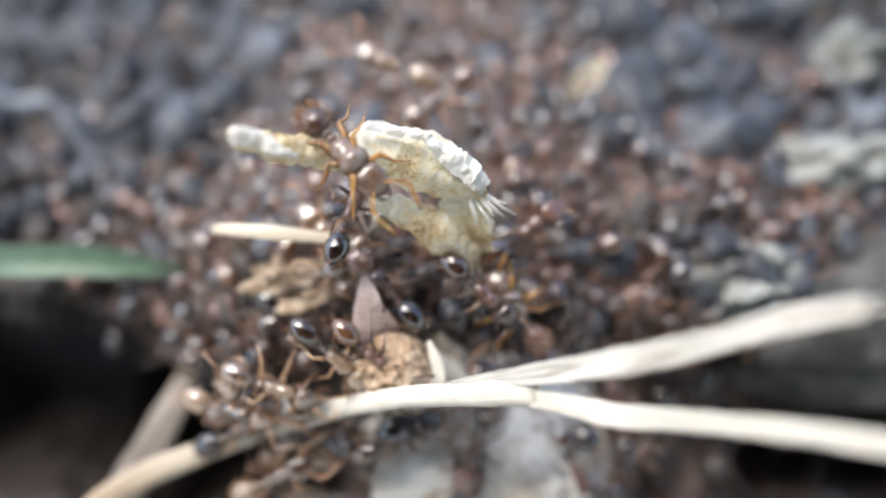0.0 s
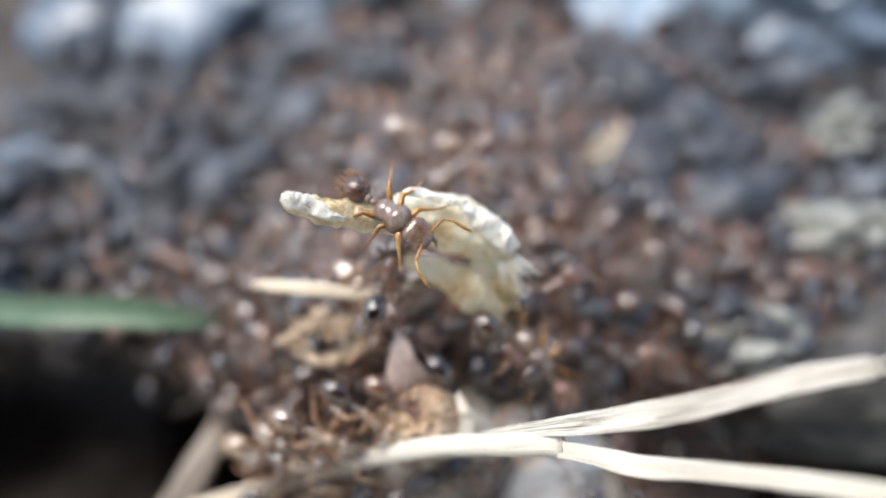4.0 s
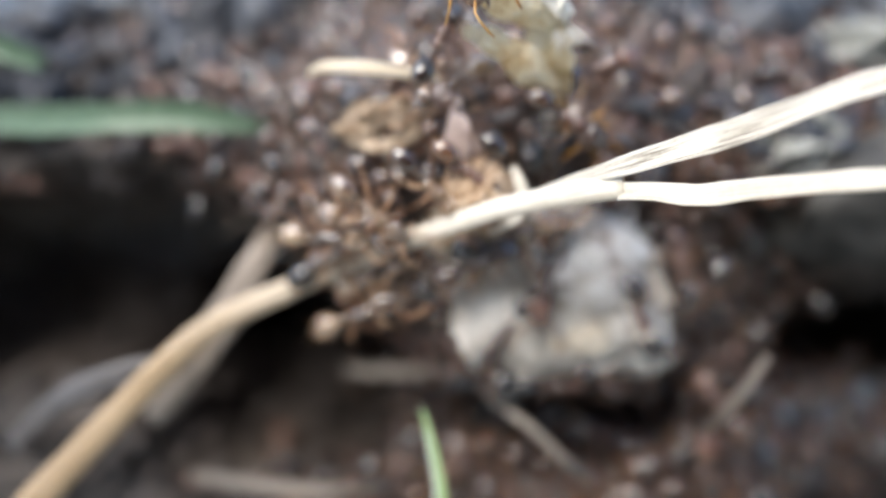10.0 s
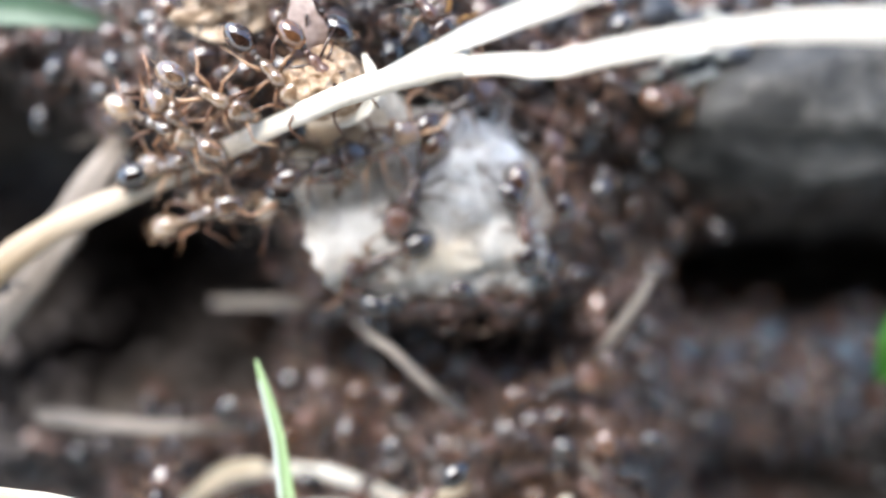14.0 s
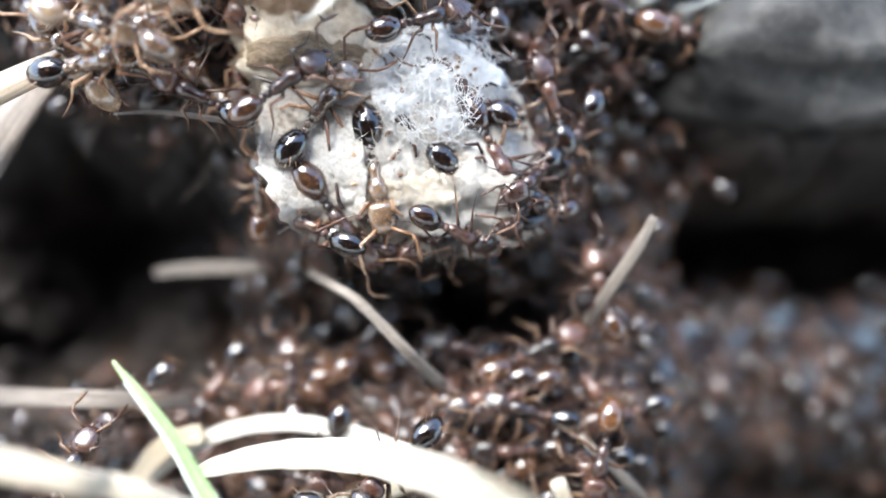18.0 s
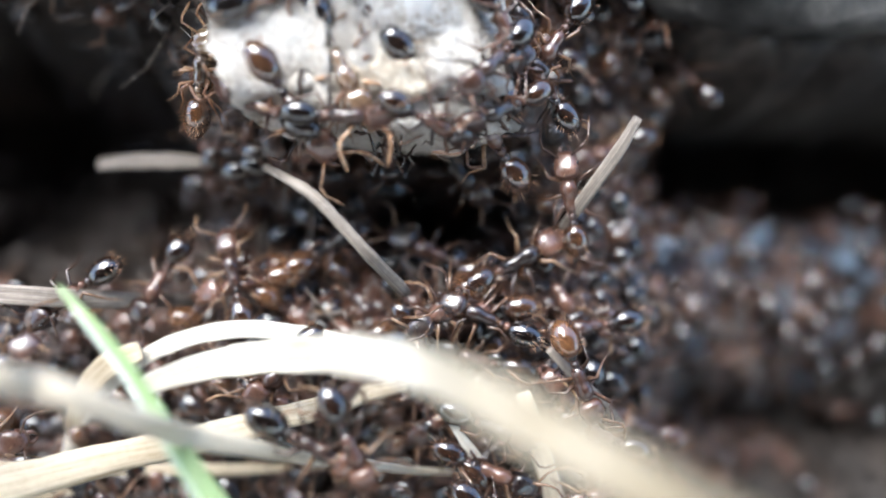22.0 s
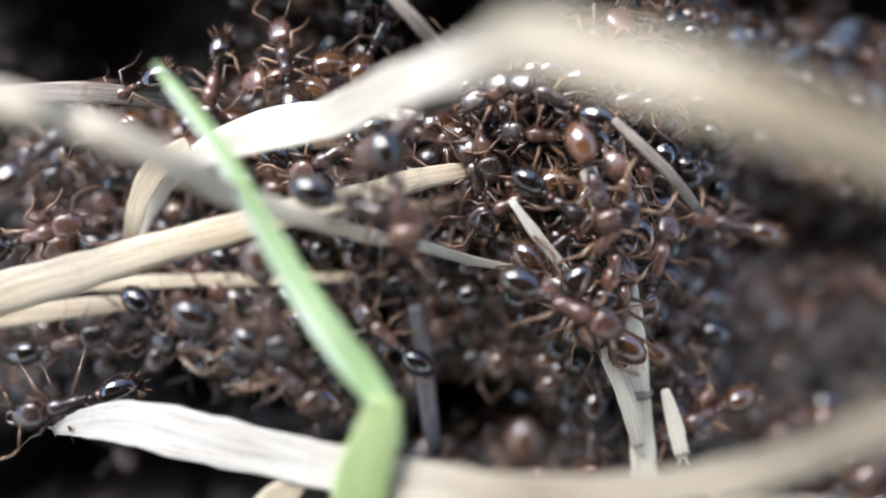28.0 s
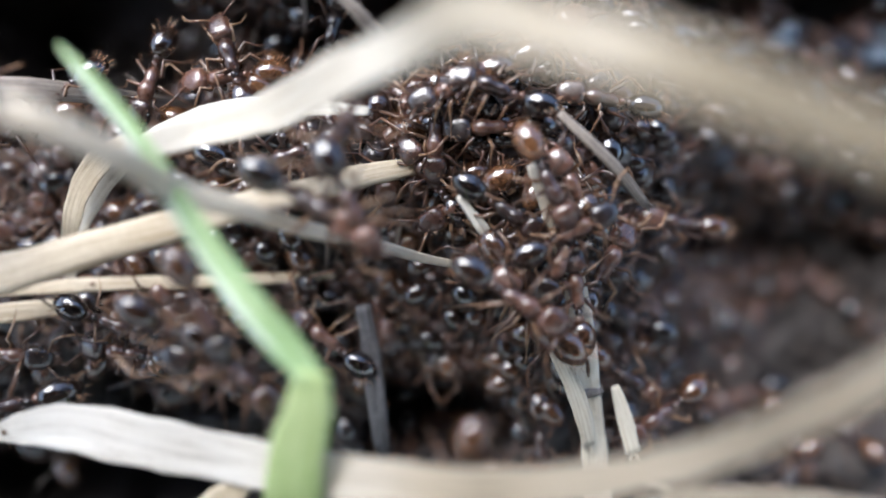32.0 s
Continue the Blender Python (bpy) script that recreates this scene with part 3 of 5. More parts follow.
def frayed(bm_rows, count, length, spread, seed, width=0.06, at=None):
    """Thin torn fibres at the end of a strand."""
    rng = random.Random(seed)
    bm = bmesh.new()
    o = at if at is not None else Vector()
    e, f = np.array(bm_rows[-1][:3]), np.array(bm_rows[-2][:3])
    way = (e - f) / np.linalg.norm(e - f)
    for _ in range(count):
        off = np.array([rng.uniform(-1, 1), rng.uniform(-1, 1), rng.uniform(-.4, .4)]) * spread
        tip = e + way * length * rng.uniform(0.4, 1) + off * 1.3
        tube(bm, [W(*(e - way * 0.2 + off * .6)) - o, W(*((e + tip) / 2 + off * .2)) - o, W(*tip) - o], [width / 2 * MM, width / 2.5 * MM, width / 8 * MM], 5)
    return bm


def tube(bm, pts, radii, sides=6, cap=True):
    rings = []
    for i, c in enumerate(pts):
        c = Vector(c)
        tan = (Vector(pts[min(i + 1, len(pts) - 1)]) - Vector(pts[max(i - 1, 0)])).normalized()
        ref = Vector((0, 0, 1)) if abs(tan.z) < 0.9 else Vector((0, 1, 0))
        u = tan.cross(ref).normalized()
        w = u.cross(tan)
        rings.append([bm.verts.new(c + (u * math.cos(2 * math.pi * k / sides) + w * math.sin(2 * math.pi * k / sides)) * radii[i]) for k in range(sides)])
    for a, b in zip(rings, rings[1:]):
        for k in range(sides):
            bm.faces.new((a[k], b[k], b[(k + 1) % sides], a[(k + 1) % sides]))
    if cap:
        bm.faces.new(rings[0])
        bm.faces.new(rings[-1][::-1])


def blob(bm, centre, axes, turn=None, u=12, v=8, lump=0.0, freq=1.0, shape=None):
    """An ellipsoid, lumpy by noise, added to bm. shape: extra factor from the unit direction."""
    made = bmesh.ops.create_uvsphere(bm, u_segments=u, v_segments=v, radius=1.0)["verts"]
    turn = turn or Matrix.Identity(3)
    centre, big = Vector(centre), max(axes)
    for q in made:
        n = q.co.normalized()
        k = 1.0
        if lump:
            k += lump * noise.noise(n * freq + centre * 900)
            k += lump * 0.5 * noise.noise(n * freq * 2.7 + centre * 1700)
        if shape:
            k *= shape(n)
        q.co = centre + turn @ Vector((n.x * axes[0] * k, n.y * axes[1] * k, n.z * axes[2] * k))
    return made


# ---- the bank ----
def box(x, v, cx, cv, hx, hv, soft):
    """1 inside a soft box, 0 outside."""
    fx = 1 / (1 + math.exp((abs(x - cx) - hx) / soft))
    fv = 1 / (1 + math.exp((abs(v - cv) - hv) / soft))
    return fx * fv


def bell(x, v, cx, cv, sx, sv):
    return math.exp(-((x - cx) / sx) ** 2 / 2 - ((v - cv) / sv) ** 2 / 2)


PROFILE = np.array([(-40, 10.0), (-26, 10.6), (-20, 9.8), (-16, 8.6), (-12, 7.6), (-8, 6.4), (-5, 5.6), (-2, 6.9), (1, 9.6), (4, 12.6), (8, 15.6), (12, 18.0), (40, 25.0)])


def bank(x, v):
    """How deep the bank's smooth face lies at x, v."""
    d = float(np.interp(v, PROFILE[:, 0], PROFILE[:, 1]))
    d += 1.6 * min(1, max(0, (abs(x) - 6) / 6)) - 2.0 * bell(x, v, -2, -2.4, 3.4, 2.4) - 0.5 * bell(x, v, -3, -7, 3.2, 1.6)
    d -= 1.3 * bell(x, v, -6, -3.6, 2.4, 1.3) + 1.2 * bell(x, v, 3, -17.6, 4.5, 1.3) + .3 * bell(x, v, 6.8, -13.2, 1.6, 2.2)
    d -= 1.2 * bell(x, v, 5.5, -22, 2.0, 2.6) + 0.9 * bell(x, v, -7, -22, 4, 1.2)
    wander = Vector((x * .6, v * .6, 7.0))
    x, v = x + 1.3 * noise.noise(wander) + .5 * noise.noise(wander * 2.7), v + .7 * noise.noise(wander + Vector((9, 0, 0))) + .3 * noise.noise(wander * 3.1)
    d += 1.8 * bell(x, v, 0.6, -9, 4, 2.4) + 4 * box(x, v, 14, -22.6, 4.8, 3.4, 0.8)
    d += 9 * box(x, v, -17, -9.2, 6.2, 3.4, 0.45) * min(1, max(0, (-x - 8.4 + 0.35 * (v + 5)) / 2))
    d += 10 * box(x, v, 15.5, -11.6, 6.6, 1.7, 0.35) + 7 * box(x, v, 2.9, -13.6, 2.6, 1.5, 0.35)
    d += 6 * box(x, v, 2.3, -25, 1.9, 1.3, 0.3) + 5 * box(x, v, -5.6, -24.3, 2.6, 0.7, 0.3) + 2.5 * box(x, v, 12.6, -19.4, 3.2, 0.8, 0.4)
    d += 7 * box(x, v, -9.2, -10, 3.0, 2.0, 0.5) + 8 * box(x, v, -10, -14.2, 4.6, 1.9, 0.4) + 4 * box(x, v, -1.5, -22.4, 1.6, 0.5, 0.25)
    d += 1.3 * bell(x, v, -5.6, -7.7, 2.4, 0.8) + 8 * box(x, v, -9.4, -11.8, 4.8, 2.1, 0.5) + 8 * box(x, v, -8, -28, 7, 1.5, .4) + 3.6 * box(x, v, 14.2, -17.5, 5.5, 4.6, .6) - .4 * bell(x, v, 4.7, -9.4, .9, 1.8)
    d += 4 * box(x, v, -8.6, -15.5, 4.6, 1.6, .4)
    d += 3 * box(x, v, 7.2, -10.2, 2.4, 3.4, .6)
    d += 4 * box(x, v, -3.2, -14.2, 4.6, 1.3, .4)
    return d


def rough_bank(x, v):
    p = Vector((x, v, 0))
    return bank(x, v) + 0.55 * noise.noise(p * 0.45) + 0.5 * noise.noise(p * 1.1) + 0.3 * noise.noise(p * 2.6) + 0.14 * noise.noise(p * 6)


def cocoon_face(x, v):
    """Depth of the silk lump's front, or None beside it."""
    u = x - 0.3 + 0.28 * (v + 9.2)
    u /= 3.55 if u > 0 else 3.8
    q = abs(u) ** 3 + abs((v + 9.1) / (3.3 if v > -9.1 else 2.85)) ** 3
    if q >= 1:
        return None
    return 6.6 - 2.9 * (1 - q) ** 0.4


def top(x, v):
    c = cocoon_face(x, v)
    b = bank(x, v)
    return b if c is None else min(b, c)


def normal_at(f, x, v, e=0.5):
    return (RIGHT * (f(x + e, v) - f(x - e, v)) + UP * (f(x, v + e) - f(x, v - e)) - AHEAD * (2 * e)).normalized()


def spread(lo, hi, step, reach):
    core = list(np.arange(lo, hi + 1e-6, step))
    out, s, w = [], step, 0.0
    while w < reach:
        s *= 1.9
        w += s
        out.append(w)
    return [lo - w for w in reversed(out)] + core + [hi + w for w in out]


def build_ground():
    xs, vs = spread(-26, 24, 0.25, 200000.0), spread(-34, 14, 0.25, 200000.0)
    verts = []
    for v in vs:
        vc = min(max(v, -34), 14)
        out_v = v - vc
        for x in xs:
            xc = min(max(x, -26), 24)
            p = W(x, vc, rough_bank(xc, vc))
            p.y += out_v * MM
            verts.append(p)
    n = len(xs)
    faces = [(j * n + i, j * n + i + 1, (j + 1) * n + i + 1, (j + 1) * n + i) for j in range(len(vs) - 1) for i in range(n - 1)]
    me = bpy.data.meshes.new("ground")
    me.from_pydata(verts, [], faces)
    me.materials.append(SOIL)
    me.materials.append(FILL_GROUND)
    # beyond the bank, out of view, the ground takes the pale fill colour
    inner = [-60 < xs[i] < 58 and -60 < vs[j] < 45 for j in range(len(vs) - 1) for i in range(n - 1)]
    me.polygons.foreach_set("material_index", [0 if k else 1 for k in inner])
    me.polygons.foreach_set("use_smooth", [True] * len(me.polygons))
    tagged(new("ground", me), "dark damp crumbly soil bank with deep hollows", "ground", kind="structure")


def clods(name, label, areas, mat, seed, kind="stuff"):
    """Crumbs of soil strewn over the bank: areas of (x, v, sx, sv, count, size)."""
    rng = random.Random(seed)
    verts, faces = [], []
    bm = bmesh.new()
    bmesh.ops.create_icosphere(bm, subdivisions=2, radius=1.0)
    unit = [q.co.copy() for q in bm.verts]
    tri = [[q.index for q in f.verts][::-1] for f in bm.faces]
    bm.free()
    for cx, cv, sx, sv, count, size in areas:
        for _ in range(count):
            x, v = cx + rng.uniform(-1, 1) * sx, cv + rng.uniform(-1, 1) * sv
            r = size * rng.uniform(0.35, 1.0) ** 1.6
            if cocoon_face(x, v) is not None and kind != "on silk":
                continue
            d = top(x, v) - r * 0.25 + 0.4 * rng.uniform(-1, 1)
            ax = [r * rng.uniform(0.35, 1.25) for _ in range(3)]
            rot = Euler([rng.uniform(0, 6.3) for _ in range(3)]).to_matrix()
            o, sd = len(verts), Vector((rng.uniform(0, 99), rng.uniform(0, 99), rng.uniform(0, 99)))
            for n in unit:
                k = 1 + 0.7 * noise.noise(n * 1.5 + sd) + 0.4 * noise.noise(n * 3.4 + sd)
                q = rot @ Vector((n.x * ax[0], n.y * ax[1], n.z * ax[2])) * k
                verts.append(W(x + q.x, v + q.y, d + q.z))
            faces.extend([[o + i for i in t] for t in tri])
    me = bpy.data.meshes.new(name)
    me.from_pydata(verts, [], faces)
    me.materials.append(mat)
    me.polygons.foreach_set("use_smooth", [True] * len(me.polygons))
    return tagged(new(name, me), label, "soil", kind="stuff")


def build_stone(name, label, x, v, d, ax, mat, seed, turn=0.0, group="", category="stone", rag=0.3):
    bm = bmesh.new()
    rot = Matrix.Rotation(turn, 3, "Z")
    base = W(x, v, d)
    for q in blob(bm, (0, 0, 0), (1, 1, 1), u=40, v=26):
        n = q.co.normalized()
        e = Vector([math.copysign(abs(c) ** 0.85, c) for c in n])
        k = 1 + rag * noise.noise(n * 1.5 + Vector((seed, 0, 0))) + 0.5 * rag * noise.noise(n * 3.2 + Vector((seed, 9, 0))) + 0.07 * noise.noise(n * 5 + Vector((seed, 3, 0))) + 0.03 * noise.noise(n * 14 + Vector((seed, 3, 0)))
        p = rot @ Vector((e.x * ax[0], e.y * ax[1], e.z * ax[2])) * k
        q.co = W(p.x, p.y, p.z)
    ob = new(name, mesh_from(bm, name, mat))
    ob.matrix_basis = Matrix.Translation(base)
    return tagged(ob, label, category, group)


build_ground()
clods("soil_crumbs", "loose brown soil crumbs covering the bank",
      [(-2, -3, 7, 4, 420, .62), (-2, -7, 6, 2.2, 220, .5), (-1, 2.5, 5, 3, 160, .7), (8, 0, 5, 3.5, 160, .7), (-12, 2, 6, 3.5, 160, .7), (-11, -3.5, 5, 1.6, 90, .7),
       (2, -17.5, 7, 2, 330, .55), (-8, -14, 7, 2.2, 240, .6), (7, -13, 2.6, 2.6, 170, .55), (4, -22.5, 6, 4, 460, .5), (-7, -22, 6, 3, 330, .55),
       (3, -28, 10, 3, 160, .6), (-14, -15, 6, 3, 160, .7)], CRUMB, 5)
clods("grit", "pale blue-grey grit and crumbs on the far parts of the bank",
      [(0, 5, 20, 5, 420, 1.1), (-12, 1, 8, 4, 300, .9), (11, -1, 9, 4, 320, .8), (-12, 3, 8, 4, 110, 1.5), (12, 4, 8, 4, 110, 1.5), (11, -2, 4, 2.5, 40, 1.2)], GRIT, 6)
# bluish light on the ledge is put into the colour of these grains
clods("ledge_grit", "dark blue-grey grit on the ledge beside the gap", [(13, -16.2, 5, 2.6, 160, .8), (12, -19.5, 4, 2, 110, .6)], SKY_SHEEN, 9)
clods("pale_grit", "pale blue-grey grains standing in for bluish highlights on the ledge", [(13, -15.9, 4, 2.0, 190, .55), (12, -18.4, 3.5, 1.4, 50, .45)], SKYSTONE, 10)
clods("dark_crumbs", "dark damp soil crumbs in the low corner", [(13, -22, 6, 4, 220, .7), (-9, -11, 4, 3, 40, .5), (3.5, -14, 2.5, 1.2, 60, .4)], SOIL, 7)


def on_reed(x, v):
    """Beside the lower half of the jointed straw, which no ant covers."""
    return -26.5 < v < -21.6 and abs(x - 5.95 + .22 * (v + 22.6)) < .95


def chaff(name, label, areas, mat, seed, lo, hi, width):
    """Short broken plant fibres strewn over the bank."""
    rng = random.Random(seed)
    bm = bmesh.new()
    for cx, cv, sx, sv, count in areas:
        for _ in range(count):
            x, v, a = cx + rng.gauss(0, sx), cv + rng.gauss(0, sv), rng.uniform(0, 6.3)
            if cocoon_face(x, v) is not None or on_reed(x, v):
                continue
            n, step, tilt = 4, rng.uniform(lo, hi) / 4, rng.uniform(-.5, .5)
            d = top(x, v) - rng.uniform(.1, .6)
            pts = []
            for i in range(n):
                pts.append(W(x, v, d + tilt * step * i))
                a += rng.uniform(-.5, .5)
                x, v = x + step * math.cos(a), v + step * math.sin(a)
            w = width * rng.uniform(.5, 1.3) / 2 * MM
            tube(bm, pts, [w * .7, w, w * .8, w * .25], 5)
    ob = new(name, mesh_from(bm, name, mat))
    return tagged(ob, label, "plant debris", kind="stuff")


LITTER = [(-3, -2, 4, 3, 170), (-4, -7, 3, 1.2, 60), (3, -17, 4, 1.5, 60), (5, -22, 2.6, 2.6, 70), (-6, -21, 3.5, 2.5, 70), (6.3, -12.5, .8, 2.0, 22), (0, 3, 9, 2.5, 130), (-6, -15, 3.0, 1.4, 40)]
chaff("plant_fibres", "short tan broken plant fibres among the soil", LITTER, TWIG, 31, .7, 2.2, .12)
chaff("root_hairs", "fine brown root hairs among the soil", [(a, b, e, f, int(n * 1.4)) for a, b, e, f, n in LITTER], TWIG, 32, 1.0, 3.5, .06)
build_stone("stone", "large smooth grey stone overhanging a dark gap", 15.8, -5.0, 8.8, (9.0, 3.0, 3.4), STONE, 3, 0.06, rag=0.34)
for k, (x, v, d, a, b, turn) in enumerate([(-14.5, 10.2, 16.6, 5.0, 3.0, .1), (-7.0, 10.2, 16.8, 2.4, 2.2, .3), (-1.0, 10.8, 17.4, 2.8, 2.4, -.2), (6.4, 10.2, 16.8, 4.4, 2.8, .4), (-19.5, 1.6, 13.0, 3.0, 1.4, -.05),
                                           (15.0, 9.0, 16.2, 3.4, 2.0, .1), (13.5, 3.4, 12.8, 1.3, .8, .1), (11.8, -.4, 9.4, 2.0, 1.0, .1), (8.4, -4.0, 7.0, 1.7, 1.1, .2)]):
    build_stone("pebble", "pale blue-grey stone half sunk in soil", x, v, d, (a, b, 1.5), (SKYSTONE if k in (2, 3) else SKY_SHEEN if k < 6 else PALESTONE), 11 + k * 7, turn, group="stones in the bank", rag=0.75)


# ---- plants and litter ----
def one_piece(name, label, category, part_name, rows, mat, group="", **kw):
    """A strand that is one thing with one body, its origin at its first row."""
    base = W(*rows[0][:3])
    ob = new(name, mesh_from(strand(rows, at=base, **kw), part_name, mat))
    ob.matrix_basis = Matrix.Translation(base)
    return tagged(ob, label, category, group)


def build_straw(name, label, rows, mat, seed, joint=None, **kw):
    """A straw of a stalk, a torn end and, where it has one, a joint."""
    base = W(*rows[0][:3])
    straw = thing(name, label, "straw", base, group="dry straws")
    part("stalk", strand(rows, at=base, seed=seed, **kw), mat, straw)
    tagged(part("torn_end", frayed(rows, 7, .4, max(.08, rows[-1][3] * .35), seed + 3, .07, base), mat, straw), kind="stuff")
    if joint:
        a, b = np.array(rows[joint - 1]), np.array(rows[joint])
        ring = [a * (1 - f) + b * f for f in (.86, .93, 1.0)]
        for r, grow in zip(ring, (1.06, 1.24, 1.08)):
            r[3] *= grow
        part("joint", strand([tuple(r) for r in ring], at=base, seed=seed + 5, thick=.62, ribs=0, fold=0), TWIG, straw, "brownish swollen joint")
    return straw


stem = thing("forked_grass_stem", "bleached dry grass stem forking into two flat leaves", "grass stem")
part("stalk", strand(STEM_STALK[:-1] + STEM_MID, thick=.5, seed=2, fold=0), STEMM, stem)
part("leaf", strand(STEM_UP, thick=.16, ribs=6, seed=3, fold=.1, sides=32), RIBBED, stem, "ribbed pale leaf with a torn end")
part("leaf", strand(STEM_LOW, thick=.25, ribs=3, seed=4, fold=.12), PALE, stem, "narrow pale leaf")
tagged(part("frayed_edge", frayed(STEM_UP, 7, .45, .22, 4), PALE, stem), kind="stuff")

husk = thing("seed_husk", "cream chewed seed husk with ragged edges", "husk")
part("shell", strand(HUSK_A, thick=.34, ribs=3, fold=-.35, wob=.012, per=12, sides=28, seed=5, lump=.13), HUSKM, husk)
part("flap", strand(HUSK_B, thick=.2, ribs=4, fold=.2, wob=.02, per=12, sides=24, seed=6, lump=.16), HUSKM, husk)
part("flap", strand(HUSK_C, thick=.22, ribs=3, fold=-.2, wob=.02, per=12, sides=24, seed=7, lump=.16), HUSKM, husk)
part("rim", strand(HUSK_RIM, thick=.28, ribs=4, fold=0, wob=.06, per=20, sides=26, seed=33, lump=.17), FIBRE_WHITE, husk, "ragged white torn rim")
part("tip", strand(HUSK_TIP, thick=.4, ribs=3, fold=0, wob=.05, per=14, sides=20, seed=34, lump=.11), HUSKTIP, husk, "bleached white tip")
tagged(part("frayed_edge", frayed(HUSK_A, 26, .55, .42, 8, .08), FIBRE_WHITE, husk, "white torn fibres"), kind="stuff")
tagged(part("frayed_edge", frayed(HUSK_B, 18, .5, .4, 9, .07), FIBRE_WHITE, husk, "pale torn fibres"), kind="stuff")


def build_seed(x, v, d):
    seed = thing("seed_pod", "honeycombed brown seed pod with a pale papery rim", "seed", W(x, v, d))
    bm = bmesh.new()
    cells = [Vector((random.Random(k).gauss(0, 1), random.Random(k + 50).gauss(0, 1), random.Random(k + 99).gauss(0, 1))).normalized() for k in range(70)]
    for q in blob(bm, (0, 0, 0), (1, 1, 1), u=56, v=40):
        n = q.co.normalized()
        near = sorted((n - c).length for c in cells)[:2]
        k = 1 + .14 * noise.noise(n * 1.8) + .05 * noise.noise(n * 6) - .55 * min(.3, near[1] - near[0])
        q.co = W(n.x * 1.2 * k, n.y * .95 * k, n.z * .9 * k)
    part("pod", bm, CUPM, seed)
    part("rim", strand([(.9, .75, -.1, .15), (1.15, .3, -.3, .32), (1.15, -.3, -.3, .36), (.85, -.85, -.15, .3), (.3, -1.15, .1, .15)], thick=.25, ribs=2, seed=3, lump=.06), PALE, seed, "pale papery rim")
    return seed


build_seed(-2.35, -5.7, 1.7)
flap = one_piece("papery_flap", "translucent greyish white papery flap", "bract", "flap",
          [(-1.5, -5.3, 2.5, .3), (-1.1, -5.8, 2.6, .6), (-.6, -6.3, 2.8, .7), (-.1, -6.7, 3.2, .5), (.3, -7.0, 3.7, .2)], SILK, thick=.08, ribs=2, seed=19, lump=.1)
one_piece("pale_bract", "thin pinkish white bract standing in the soil", "bract", "bract",
          [(-2.5, -5.2, 2.2, .6), (-2.75, -4.7, 1.6, 1.2), (-2.95, -4.1, 1.4, 1.0), (-3.0, -3.4, 1.4, .4), (-2.95, -2.9, 1.5, .1)], BRACT, thick=.1, ribs=2, seed=9, lump=.08)

def build_husk_clump(x, v, d):
    """A crumpled empty hull, hollow at its lower edge."""
    bm = bmesh.new()
    for q in blob(bm, (0, 0, 0), (1, 1, 1), u=48, v=32):
        n = q.co.normalized()
        k = .95 + .42 * noise.noise(n * 1.9 + Vector((3, 0, 5))) + .24 * noise.noise(n * 4.1) + .1 * noise.noise(n * 11)
        k -= .45 * max(0, -n.y - .25) * max(0, -n.z)
        q.co = W(n.x * 1.45 * k, n.y * .72 * k + .14 * n.x, n.z * .7 * k)
    hull = thing("empty_hull", "crumpled tan papery seed hull among ants", "husk", W(x, v, d))
    part("shell", bm, HULLM, hull)
    part("rim", strand([(-1.3, -.45, -.2, .15), (-.6, -.7, -.5, .3), (.2, -.66, -.6, .34), (.9, -.4, -.5, .28), (1.35, 0, -.1, .12)], thick=.25, ribs=2, seed=51, lump=.12), HULLM, hull, "frayed tan rim")
    for seed, a in ((53, -.7), (54, .15), (55, .9)):
        part("torn_flake", strand([(a - .45, .3, -.45, .1), (a - .1, .5, -.75, .36), (a + .25, .42, -.95, .3), (a + .6, .15, -.9, .08)],
                                  thick=.06, ribs=2, fold=.3, seed=seed, lump=.2), HULLM, hull)


build_husk_clump(-5.25, -3.5, 3.55)
one_piece("curled_leaf", "small yellowish tan curled dead leaf on the grit", "dry leaf", "leaf",
          [(2.7, .8, 10.2, .2), (3.1, 1.5, 9.6, .8), (3.6, 2.2, 9.4, 1.0), (4.1, 2.9, 9.7, .7), (4.4, 3.4, 10.4, .15)], OUTER, thick=.14, ribs=3, fold=.35, seed=52, lump=.15)

arc = thing("arched_dry_leaf", "broad arched dry leaf lit nearly white", "dry leaf")
part("blade", strand(ARC_B, thick=.2, ribs=5, fold=.12, seed=10, sides=24), ARCM, arc)
part("side_blade", strand(ARC_A, thick=.25, ribs=4, fold=.1, seed=11), PALE, arc, "narrow folded edge of the leaf")
part("curled_end", strand(HOOK, thick=.2, ribs=4, seed=12), STRAW, arc)
build_straw("thin_straw", "long tapering dry straw lying across the bank", STRAW_ONE, STRAWM, 13, thick=.5)
build_straw("thick_straw", "thick dry straw with a broken end", STRAW_TWO, STRAW, 14, thick=.5, ribs=5)
low = thing("fallen_leaf", "broad pale fallen grass leaf with a blunt torn tip", "dry leaf")
part("blade", strand(LOW_LEAF, thick=.16, ribs=7, fold=.1, seed=15, sides=26), LOWM, low)
tagged(part("torn_tip", frayed(LOW_LEAF[::-1], 5, .25, .12, 35, .06), PALE, low), kind="stuff")
